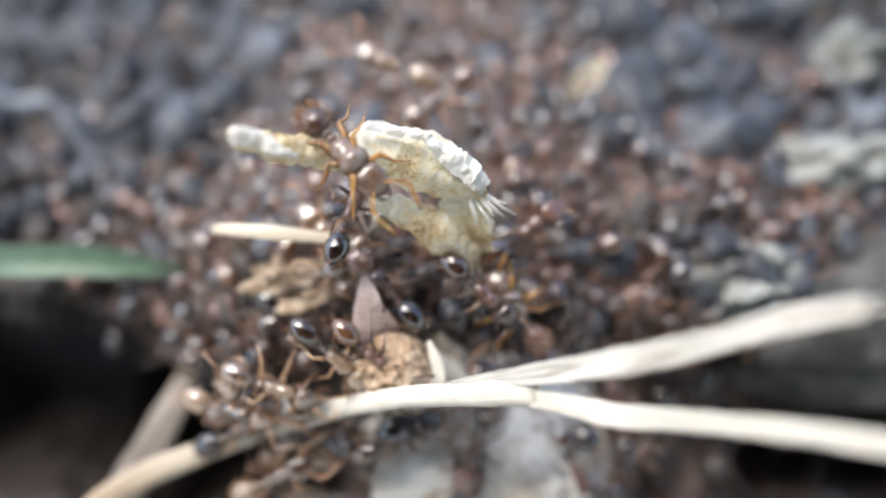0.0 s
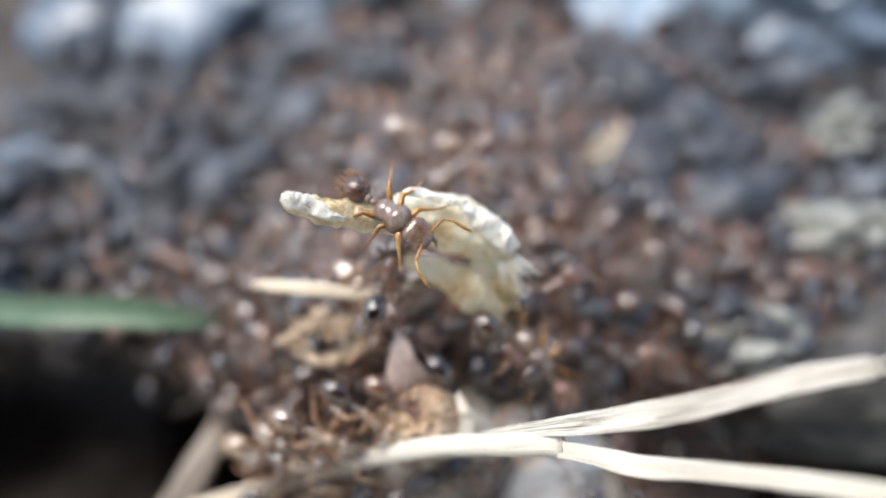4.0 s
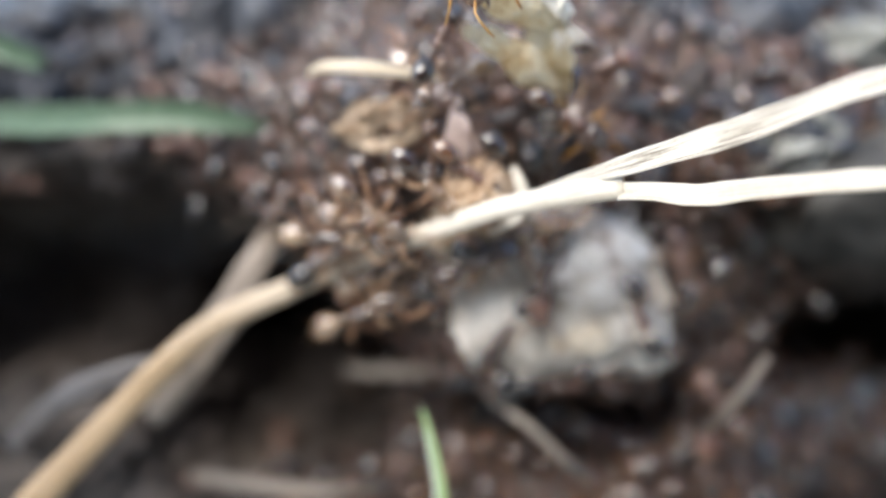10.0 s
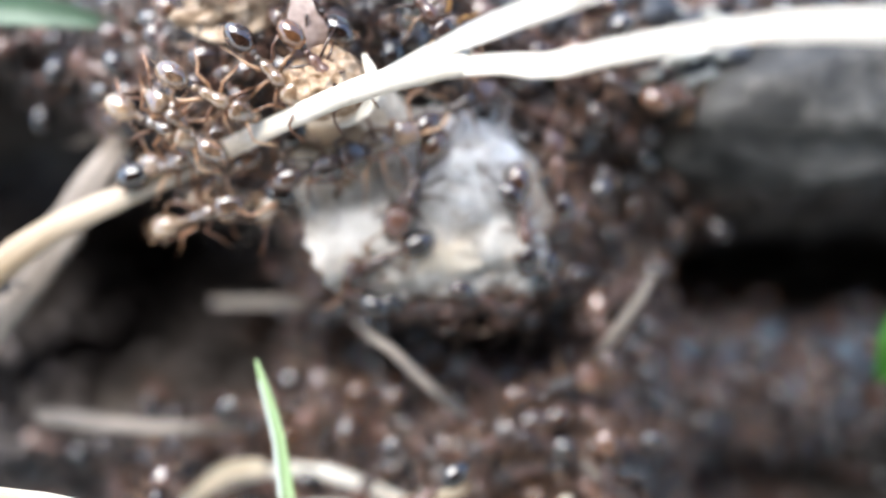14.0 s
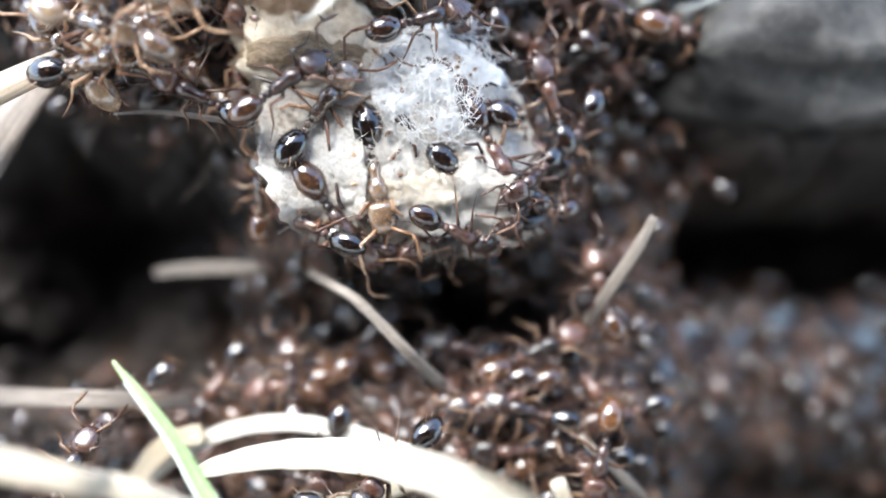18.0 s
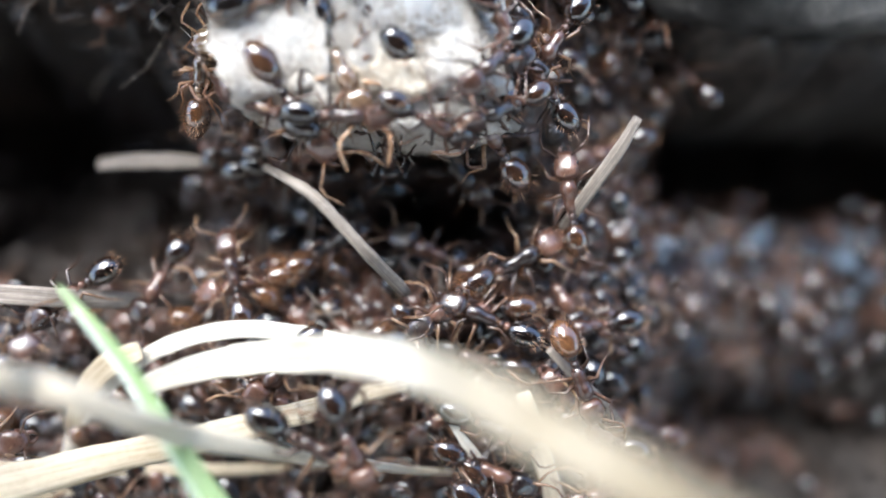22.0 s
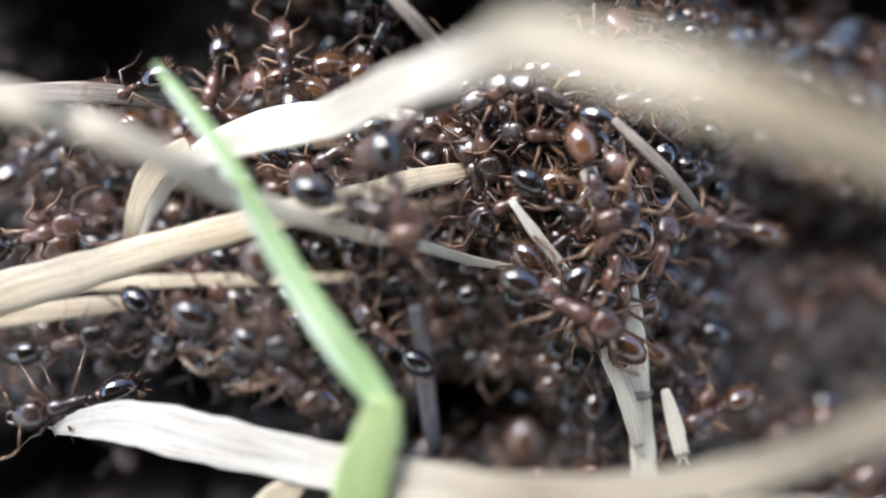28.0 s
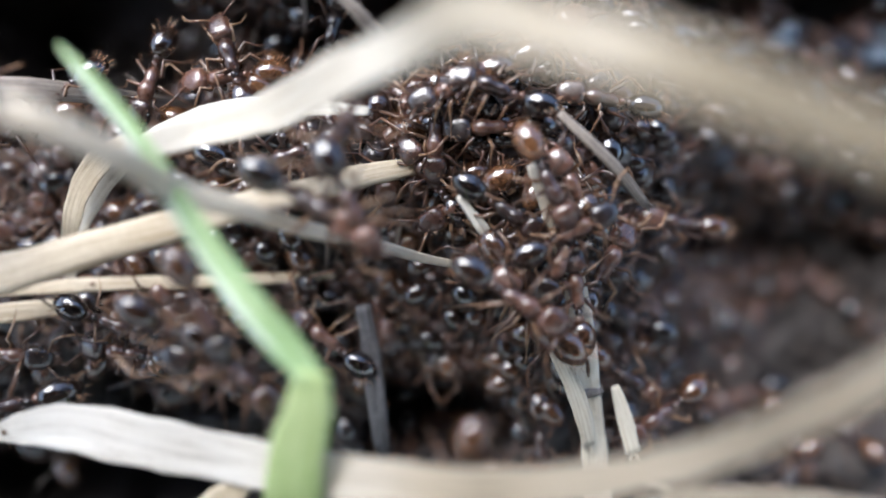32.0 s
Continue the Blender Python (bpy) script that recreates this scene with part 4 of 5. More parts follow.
for rows, mat, label, kw in ((THIN_A, STRAW, "thin split dry straw", dict(thick=.4)), (THIN_B, STRAW, "short dry straw partly under ants", dict(thick=.4)),
                             (FORK_L, SUNSTRAW, "slender broken straw leaning on a stub", dict(thick=.45)), 
                             (REED, SUNSTRAW, "upright jointed dry straw with a jagged end", dict(thick=.5, ribs=5, joint=4)), (SMALL, PALE, "short pale straw fragment", dict(thick=.4)), (REED_B, SUNSTRAW, "splinter of straw beside the jointed straw", dict(thick=.4)),
                             (DARK, DARKTWIG, "dark grey upright dead stalk", dict(thick=.6)), (TWIG_M, TWIG, "thin bent brown straw under the silk lump", dict(thick=.7)),
                             (STRAW_L, TWIG, "pale grey straw poking from the soil", dict(thick=.5)), (HLINE, TWIG, "flat dull straw lying level", dict(thick=.4)),
                             (TWIG_R, TWIG, "pale straw leaning beside a hollow", dict(thick=.6)), (BROWN, TWIG, "brown dry stalk leaning on soil", dict(thick=.6)),
                             (STRAW_A, TAN, "short white bent straw on soil", dict(thick=.6)),
                             (BACK_A, TWIG, "dull brown stalk in a dark hollow", dict(thick=.5)), (BACK_B, DARKTWIG, "grey-brown stalk below the forked stem", dict(thick=.5)),
                             (FIBRE, TWIG, "thin pointed plant fibre sticking out", dict(thick=.7, ribs=0)), (SPLINT, STRAW, "split end of a dry straw", dict(thick=.3, ribs=7))):
    build_straw("straw", label, rows, mat, 17 + len(label), **kw)
right = thing("flat_leaf", "tan dry leaf lying level under the fallen leaf", "dry leaf", W(*LOW_RIGHT[0][:3]))
part("blade", strand(LOW_RIGHT, thick=.2, ribs=5, fold=.1, seed=27, at=W(*LOW_RIGHT[0][:3])), OUTER, right)
tagged(part("torn_edge", frayed(LOW_RIGHT[::-1], 9, .5, .4, 29, .08, W(*LOW_RIGHT[0][:3])), TAN, right), kind="stuff")
fresh = thing("green_leaf", "bright green fresh leaf at the edge of the gap", "leaf", W(15.1, -14.6, 7.0))
part("blade", strand([(0, 0, 0, .3), (.2, .9, -.6, 1.5), (.5, 1.8, -.9, 1.9), (1.1, 2.7, -.8, 1.2), (1.6, 3.2, -.5, .2)], thick=.08, ribs=2, fold=.3, seed=28), LEAFGREEN, fresh)
for rows, label in ((GREEN_L, "dull green grass leaf lying flat on the ledge"), (GREEN_L2, "dull green grass leaf half buried in grit")):
    flat = thing("fallen_grass", label, "grass", W(*rows[-1][:3]))
    part("leaf", strand(rows, thick=.12, ribs=5, fold=.25, seed=21, at=W(*rows[-1][:3])), GRASSDULL, flat)

# the upright shoot sways; its node is its origin
NODE = W(*BLADE[-1][:3])
sway = thing("grass_shoot", "pale green pointed grass shoot growing from a bent node", "grass", NODE)
part("leaf", strand(BLADE, thick=.12, ribs=5, fold=.3, seed=23, at=NODE), GRASS, sway)
EDGE = [(x - .36 * w, v - .21 * w, d - .1, w * .24) for x, v, d, w in BLADE[1:-1]]
part("pale_edge", strand(EDGE, thick=.2, ribs=2, fold=0, seed=25, at=NODE), EDGEM, sway, "whitish edge of the leaf")
part("sheath", strand(BLADE_BASE, thick=.3, ribs=5, fold=.1, seed=24, at=NODE), GRASSOLD, sway, "yellow-green leaf sheath")


def build_cocoon():
    base = (.3, -9.1, 6.6)
    lump = thing("silk_cocoon", "torn pale silk cocoon with white fluff, covered by ants", "cocoon", W(*base))
    bm = bmesh.new()
    for q in blob(bm, (0, 0, 0), (1, 1, 1), u=84, v=60):
        n = q.co.normalized()
        e = Vector([math.copysign(abs(c) ** 0.62, c) for c in n])
        k = 1 + .16 * noise.noise(n * 2 + Vector((4, 0, 0))) + .08 * noise.noise(n * 5) + .03 * noise.noise(n * 13) + .014 * noise.noise(n * 30)
        y = e.y * (3.25 if e.y > 0 else 2.8) * k
        q.co = W(e.x * (3.5 if e.x > 0 else 3.75) * k - .28 * y, y, e.z * 2.75 * k)
    part("shell", bm, SILK, lump)
    bm = bmesh.new()
    for q in blob(bm, (0, 0, 0), (1, 1, 1), u=60, v=40):
        n = q.co.normalized()
        e = Vector([math.copysign(abs(c) ** 0.7, c) for c in n])
        k = 1 + .2 * noise.noise(n * 2.3 + Vector((1, 7, 0))) + .09 * noise.noise(n * 6) + .04 * noise.noise(n * 15) + .02 * noise.noise(n * 34)
        q.co = W(-2.3 - base[0] + e.x * 1.9 * k - .3 * e.y, -6.4 - base[1] + e.y * 1.7 * k, 5.6 - base[2] + e.z * 1.75 * k)
    part("collar", bm, TANSILK, lump, "tan papery collar of the cocoon")
    at = W(*base)
    part("woven_band", strand([(-4.2, -7.2, 5.1, .3), (-3.5, -7.05, 4.05, .65), (-2.4, -7.0, 3.65, .8), (-1.3, -7.05, 3.8, .7), (-.4, -7.25, 4.4, .3)], thick=.2, ribs=6, fold=0, per=10, sides=24, seed=41, at=at, lump=.16),
         BANDM, lump, "brown woven band of the collar")
    part("torn_sheet", strand([(-2.9, -7.5, 5.0, .5), (-2.4, -8.3, 4.3, 1.9), (-1.9, -9.7, 3.95, 2.6), (-1.6, -11.0, 4.3, 2.1), (-1.5, -11.8, 5.2, .6)], thick=.05, ribs=3, fold=.16, per=10, sides=32, seed=42, at=at, lump=.16),
         SILK, lump, "cream torn silk sheet")
    part("torn_sheet", strand([(-.9, -10.3, 4.3, .4), (.3, -10.45, 3.95, 1.0), (1.4, -10.2, 3.95, 1.25), (2.5, -9.7, 4.5, .6)], thick=.06, ribs=3, fold=-.2, per=10, sides=28, seed=43, at=at, lump=.2),
         TANSILK, lump, "tan half-clear silk sheet")
    fx, fv, fd = FLUFF_AT
    rng = random.Random(8)
    bm = bmesh.new()
    for q in blob(bm, (0, 0, 0), (1, 1, 1), u=48, v=32):
        n = q.co.normalized()
        k = 1 + .42 * noise.noise(n * 2.1 + Vector((9, 0, 0))) + .16 * noise.noise(n * 6) + .06 * noise.noise(n * 17) + .03 * noise.noise(n * 40)
        q.co = W(fx - base[0] + n.x * 1.8 * k, fv - base[1] + n.y * 1.75 * k, fd - base[2] + .85 + n.z * 1.15 * k)
    part("fluff", bm, FLUFF, lump, "bright white fluff ball")
    for name, cx, cv, cd, rx, rv, rd, count, mat in (("silk_threads", base[0] - .3, base[1], base[2], 3.7, 2.8, 2.85, 320, SILK), ("fluff_threads", fx, fv, fd + .75, 1.85, 1.9, 1.22, 300, FLUFF)):
        bm = bmesh.new()
        for _ in range(count):
            a, rad = rng.uniform(0, 6.283), math.sqrt(rng.uniform(0.02, .98))
            x, v = rx * rad * math.cos(a), rv * rad * math.sin(a)
            pts, h = [], rng.uniform(0, 6.3)
            for s in range(6):
                q = min(.97, abs(x / rx) ** 2.5 + abs(v / rv) ** 2.5)
                pts.append(W(cx - base[0] + x - (.28 * v if mat is SILK else 0), cv - base[1] + v, cd - base[2] - rd * (1 - q) ** .45 - .08 + .12 * rng.uniform(-1, 1)))
                h += rng.uniform(-.7, .7)
                x, v = x + .2 * math.cos(h), v + .2 * math.sin(h)
            tube(bm, pts, [.012 * MM] * 6, 4, cap=False)
        tagged(part(name, bm, mat, lump, "loose white silk threads"), kind="stuff")


build_cocoon()


# ---- the phone that films, mirrored in the ants ----
def slab(bm, x, y, z, depth, round_by, turn=8):
    """A flat box with rounded corners, its middle at the origin."""
    outline = []
    for cx, cy, a in ((1, 1, 0), (-1, 1, 90), (-1, -1, 180), (1, -1, 270)):
        for k in range(turn + 1):
            q = radians(a + 90 * k / turn)
            outline.append(((x - round_by) * cx + round_by * math.cos(q), (y - round_by) * cy + round_by * math.sin(q)))
    rings = []
    for h, inset in ((0, .012), (.15, 0), (.85, 0), (1, .012)):
        rings.append([bm.verts.new(Vector((px * (1 - inset), py * (1 - inset), z + depth * h)) * MM) for px, py in outline])
    n = len(outline)
    for a, b in zip(rings, rings[1:]):
        for k in range(n):
            bm.faces.new((a[k], a[(k + 1) % n], b[(k + 1) % n], b[k]))
    bm.faces.new(rings[0][::-1])
    bm.faces.new(rings[-1])


CASE = surface("matt_black_case", [(0.3, (0.012, 0.012, 0.013)), (0.7, (0.03, 0.03, 0.032))], 0.6, 0.5, 0.004)
phone = thing("phone", "dark phone with a clip-on macro lens held over the ants", "phone")
bm = bmesh.new()
slab(bm, 66, 33, 17.5, 8.0, 9)
for q in bm.verts:
    q.co.x += 10 * MM
    q.co.y -= 11 * MM
part("case", bm, CASE, phone)
bm = bmesh.new()
for ra, rb, za, zb in ((8, 15, 13.0, 17.5),):
    rings = [[bm.verts.new(Vector((r * math.cos(k * .1963), r * math.sin(k * .1963), z)) * MM) for k in range(32)] for r, z in ((ra, zb), (ra, za), (rb - .5, za), (rb, za + .5), (rb, zb))]
    for a, b in zip(rings, rings[1:] + rings[:1]):
        for k in range(32):
            bm.faces.new((a[k], a[(k + 1) % 32], b[(k + 1) % 32], b[k]))
part("macro_lens", bm, CASE, phone, "round black macro lens clipped on")


# ---- ants ----
def seta(bm, centre, axes, count, rng, length):
    for _ in range(count):
        n = Vector((rng.uniform(-1, .6), rng.uniform(-1, 1), rng.uniform(0, 1))).normalized()
        p = Vector(centre) + Vector((n.x * axes[0], n.y * axes[1], n.z * axes[2]))
        tube(bm, [p, p + (n + Vector((-.4, 0, 0))) * length], [.010 * MM, .003 * MM], 3, cap=False)


def leg_path(side, k, rng):
    """Hip, knee, ankle and foot of the k-th leg, in millimetres."""
    hx = (.3, .02, -.22)[k]
    ang = radians((48, 92, 138)[k] + rng.uniform(-16, 16))
    reach = (.82, .8, 1.0)[k] * rng.uniform(.85, 1.08)
    c, s = math.cos(ang), math.sin(ang) * side
    knee_h = rng.uniform(.62, .85)
    return [(hx, .13 * side, .38), (hx + c * .12, .17 * side + s * .1, .32), (hx + c * reach * .45, .13 * side + s * reach * .45, knee_h),
            (hx + c * reach * .85, .13 * side + s * reach * .85, .18), (hx + c * reach * 1.15, .13 * side + s * reach * 1.15, .02), (hx + c * reach * 1.3, .13 * side + s * reach * 1.32, 0)]


THORAX = ((.5, .05, .4), (.42, .13, .42), (.32, .2, .45), (.16, .225, .47), (.02, .19, .47), (-.08, .155, .45), (-.2, .17, .45), (-.34, .165, .44), (-.44, .12, .41), (-.52, .06, .38))


def loft(bm, rows, S, sides, stout=1.0):
    """A closed body along x through rings of (x, half width, height of its middle)."""
    rows = [(x, r * stout, h) for x, r, h in rows]
    rings = [[bm.verts.new(Vector((x, r * math.cos(2 * math.pi * k / sides), h + r * .98 * math.sin(2 * math.pi * k / sides))) * S) for k in range(sides)] for x, r, h in rows]
    for a, b in zip(rings, rings[1:]):
        for k in range(sides):
            bm.faces.new((a[k], a[(k + 1) % sides], b[(k + 1) % sides], b[k]))
    bm.faces.new(rings[0])
    bm.faces.new(rings[-1][::-1])


def build_ant(seed, hairy):
    rng = random.Random(seed)
    tip = radians(rng.uniform(14, 34))
    ant = thing("ant", "small glossy dark brown ant with amber legs", "ant", group="swarm of ants")
    S = MM
    girth = 1.5 if seed == 40 else 1.0
    limb_coat = ORANGE_LIMB if seed == 40 else BRIGHT_LIMB if seed in (48, 49) else MID_LIMB if hairy or seed in (44, 45) else LIMB
    bm = bmesh.new()
    for q in blob(bm, (0, 0, 0), (1, 1, 1), u=20, v=14):
        n = q.co.normalized()
        e = Vector([math.copysign(abs(c) ** .72, c) for c in n])
        q.co = Matrix.Rotation(tip, 3, "Y") @ Vector((e.x * .37, e.y * (.36 if seed == 40 else .31) * (1 - .12 * e.x), e.z * .21)) * S + Vector((.78, 0, .42)) * S
    for s in (-1, 1):
        tube(bm, [Vector((1.05, .14 * s, .3)) * S, Vector((1.2, .12 * s, .24)) * S, Vector((1.3, .02 * s, .2)) * S], [.055 * S, .05 * S, .012 * S], 6)
    coat = GREY_SHEEN if seed == 40 else AMBER if seed in (48, 49) else BODY
    head = part("head", bm, coat, ant)
    if hairy:
        bm = bmesh.new()
        seta(bm, (.78 * S, 0, .42 * S), (.38 * S, .33 * S, .25 * S), 60 if seed == 40 else 22, rng, .1 * S)
        tagged(part("bristles", bm, BRIGHT_LIMB, head), kind="stuff")
    for s in (-1, 1):
        bm = bmesh.new()
        blob(bm, (.82 * S, .3 * s * S, .48 * S), (.07 * S, .04 * S, .06 * S), u=8, v=6)
        part("eye", bm, EYE, head)
    bm = bmesh.new()
    loft(bm, THORAX, S, 14, 1.75 if seed == 40 else 1.0)
    for s in (-1, 1):
        tube(bm, [Vector((-.38, .08 * s, .52)) * S, Vector((-.5, .1 * s, .62)) * S], [.035 * S, .004 * S], 5)
    part("thorax", bm, coat, ant)
    bm = bmesh.new()
    blob(bm, (-.56 * S, 0, .44 * S), (.11 * S, .11 * S, .15 * S), u=10, v=8)
    blob(bm, (-.74 * S, 0, .43 * S), (.11 * S, .13 * S, .14 * S), u=10, v=8)
    part("petiole", bm, coat, ant)
    bm = bmesh.new()
    back, long = (-1.14, .38) if seed == 40 else (-1.25, .5)      # the stout one has a short drawn-in gaster
    blob(bm, (back * S, 0, .42 * S), (long * S, .35 * S, .32 * S), Matrix.Rotation(radians(rng.uniform(-18, 8)), 3, "Y"), 22, 16,
         shape=lambda n: 1 + .06 * n.x + .16 * max(0, -n.x - .72) - .04 * math.sin(n.x * 9) ** 8)
    gaster = part("gaster", bm, BODY if seed == 40 else AMBER if seed == 48 else CHITIN, ant, "shiny gaster")
    if hairy:
        bm = bmesh.new()
        seta(bm, (back * S, 0, .42 * S), (long * S, .36 * S, .33 * S), 150 if seed == 40 else 26, rng, .13 * S)
        tagged(part("bristles", bm, BRIGHT_LIMB, gaster), kind="stuff")
    for k in range(3):
        for s in (-1, 1):
            bm = bmesh.new()
            tube(bm, [Vector(p) * S for p in leg_path(s, k, rng)], [q * S * girth for q in (.036, .058, .046, .024, .013, .007)], 6)
            part("leg", bm, limb_coat, ant)
    for s in (-1, 1):
        bm = bmesh.new()
        a, up = rng.uniform(.25, .6) * s, rng.uniform(.2, .55)
        tube(bm, [Vector(p) * S for p in ((1.0, .16 * s, .5), (1.12, .3 * s, .6), (1.3, .5 * s + .1 * a, .5 + up * .5))], [.03 * S, .032 * S, .034 * S], 6)
        tube(bm, [Vector(p) * S for p in ((1.3, .5 * s + .1 * a, .5 + up * .5), (1.5, .5 * s + .25 * a, .42 + up * .4), (1.75, .42 * s + .4 * a, .28 + up * .2), (1.92, .36 * s + .5 * a, .2 + up * .1))],
             [.03 * S, .034 * S, .045 * S, .022 * S], 6)
        part("antenna", bm, limb_coat, ant)
    return ant


MODELS = [build_ant(40 + k, k < 4 or k > 7) for k in range(10)]
SPOTS = []      # x, v, heading, depth offset, size of each ant


def settle(x, v, away, count, sx, sv, rng, gap, lift=0.0):
    tries = made = 0
    while made < count and tries < count * 30:
        tries += 1
        px, pv = x + rng.gauss(0, sx), v + rng.gauss(0, sv)
        if all((px - s[0]) ** 2 + (pv - s[1]) ** 2 > gap * gap for s in SPOTS) and not away(px, pv):
            SPOTS.append((px, pv, rng.uniform(0, 360), lift, rng.uniform(.88, 1.08), None))
            made += 1


def in_gap(x, v):
    if on_reed(x, v):
        return True
    if ((x + 2.3) / 1.9) ** 2 + ((v + 6.4) / 1.7) ** 2 < .8:      # the collar of the cocoon stays bare
        return True
    return bank(x, v) > float(np.interp(v, PROFILE[:, 0], PROFILE[:, 1])) + 3.2


def simple_ant(seed):
    """A small ant for the thick of the swarm: points, faces and the material of each face."""
    rng = random.Random(seed)
    bm = bmesh.new()
    for mat, c, ax in ((0, (.78, 0, .42), (.38, .32, .22)), (0, (-.64, 0, .43), (.2, .12, .15)), (1, (-1.25, 0, .42), (.5, .36, .33))):
        blob(bm, c, ax, u=10, v=7)
        for f in bm.faces:
            if not f.tag:
                f.tag, f.material_index = True, mat
    loft(bm, THORAX[::2] + THORAX[-1:], 1.0, 8)
    for f in bm.faces:
        if not f.tag:
            f.tag, f.material_index = True, 0
    for k in range(3):
        for s in (-1, 1):
            p = leg_path(s, k, rng)
            tube(bm, [p[0], p[2], p[3], p[5]], [.05, .04, .024, .008], 4, cap=False)
    for s in (-1, 1):
        tube(bm, [(1.0, .16 * s, .5), (1.3, .5 * s, .6), (1.9, .5 * s, .3)], [.03, .034, .03], 4, cap=False)
    for f in bm.faces:
        if not f.tag:
            f.material_index = 2
    bmesh.ops.recalc_face_normals(bm, faces=bm.faces)
    bm.verts.index_update()
    made = [q.co.copy() for q in bm.verts], [[q.index for q in f.verts] for f in bm.faces], [f.material_index for f in bm.faces]
    bm.free()
    return made


def swarm(areas, seed):
    """The hundreds of ants heaped on the bank that nobody could count."""
    rng = random.Random(seed)
    kinds = [simple_ant(300 + k) for k in range(4)]
    verts, faces, mats = [], [], []
    for cx, cv, sx, sv, count, *deep in areas:
        for _ in range(count):
            x, v = cx + rng.gauss(0, sx), cv + rng.gauss(0, sv)
            if (in_gap(x, v) and not deep) or on_reed(x, v) or cocoon_face(x, v) is not None:
                continue
            up = (normal_at(top, x, v, .8) * .8 - AHEAD * .5 + RIGHT * rng.gauss(0, .5) + UP * rng.gauss(0, .5)).normalized()
            h = rng.uniform(0, 6.283)
            ahead = RIGHT * math.cos(h) + UP * math.sin(h)
            ahead = (ahead - up * ahead.dot(up)).normalized()
            m = Matrix((ahead, up.cross(ahead), up)).transposed() * (MM * rng.uniform(.8, 1.08))
            at = W(x, v, top(x, v) - rng.uniform(-.3, .35))
            pts, tri, mi = kinds[rng.randrange(4)]
            o = len(verts)
            verts.extend([at + m @ p for p in pts])
            faces.extend([[o + i for i in f] for f in tri])
            mats.extend(mi)
    me = bpy.data.meshes.new("ant_swarm")
    me.from_pydata(verts, [], faces)
    for m in (BODY, CHITIN, LIMB):
        me.materials.append(m)
    me.polygons.foreach_set("material_index", mats)
    me.polygons.foreach_set("use_smooth", [True] * len(me.polygons))
    return tagged(new("ant_swarm", me), "countless small brown ants heaped over the soil", "ants", kind="stuff")


swarm([(-1.5, -1, 4.2, 3.0, 190), (-6, -5.6, 2.4, .9, 50), (-1, 3.6, 3.2, 2.6, 150), (6, 1.5, 3.5, 3, 90), (-9, .5, 4, 3, 80), (4, -17, 3.6, 1.2, 90), (4.6, -21, 2.4, 3.0, 170), (-6, -20.5, 3.2, 2.6, 130), (6.3, -12.5, 1.0, 2.2, 60), (7.4, -11.3, 1.0, 1.8, 110, True), (.5, -12.7, 2.4, .5, 50, True), (10, -21, 2.0, 2.4, 100), (8, -2, 3, 2, 30), (12.5, -16.2, 2.6, 1.7, 170, True), (-3, -14.6, 3, 1.2, 40, True), (4.7, -9.4, .7, 1.6, 30), (10.8, -21.5, 2.2, 2.2, 60, True), (13, -18, 3, 1.6, 80, True), (11.5, -20.6, 1.8, 1.6, 90, True)], 61)
# x, v, heading, depth, size, and where it goes later: seconds, x, v, heading, depth
HUSK_ANTS = [
    (-3.08, -0.08, -47, -1.1, 1.06, []), (-3.25, -1.35, 70, .8, 0.95, []), (0.15, -3.75, -44, 1.6, 1.00, []), (-2.70, -3.38, 132, 1.6, 1.00, []), (1.39, -2.04, 37, 2.6, 1.00, []),
    (-5.02, -8.04, 165, 3.4, 1.00, []), (-2.15, -7.87, 27, 2.6, 1.00, []), (-2.77, -5.29, -46, 1.0, 0.90, []), (-2.76, 2.80, 155, 5.5, 1.00, []), (-1.34, 1.53, -141, 5.0, 1.00, []),
    (-3.4, -2.5, -136, 1.9, 1.00, []), (-4.21, -2.17, 137, 2.6, 1.00, []), (0.88, -4.12, 125, 2.4, 1.00, []),
]
STEM_ANTS = [
    (-1.16, -7.15, 28, 3.0, 1.20, [(13, 19, -0.23, -10.34, -69, 4.1)]), (-0.18, -8.62, -108, 3.5, 1.20, [(13, 19, -1.02, -11.29, -48, 4.4)]), (-4.08, -8.16, -130, 3.4, 1.15, [(13, 19, -1.43, -8.27, 43, 3.7)]), (-5.82, -9.26, 26, 3.2, 1.10, [(13, 18.5, -7.86, -6.97, 146, 3.2)]), (-6.75, -7.54, 32, 2.8, 1.10, []),
    (-5.45, -6.14, -23, 1.4, 1.00, []), (-3.75, -5.37, -45, 1.2, 1.00, []), (-6.20, -6.44, 159, 1.8, 1.00, []), (1.13, -6.05, 11, 3.4, 1.00, []), (-1.37, -10.71, -135, 4.0, 1.10, [(13, 19, 0.21, -8.96, 128, 4.0)]),
    (-5.68, -8.22, -136, 3.3, 1.00, [(13, 19, -4.22, -7.92, -57, 5.0), (19, 23, -3.61, -10.06, 77, 6.0)]), (-6.73, -6.90, -14, 2.0, 1.00, []), (-2.61, -8.61, 45, 4.2, 0.90, [(13, 19, -3.51, -9.99, 80, 5.6)]),
]
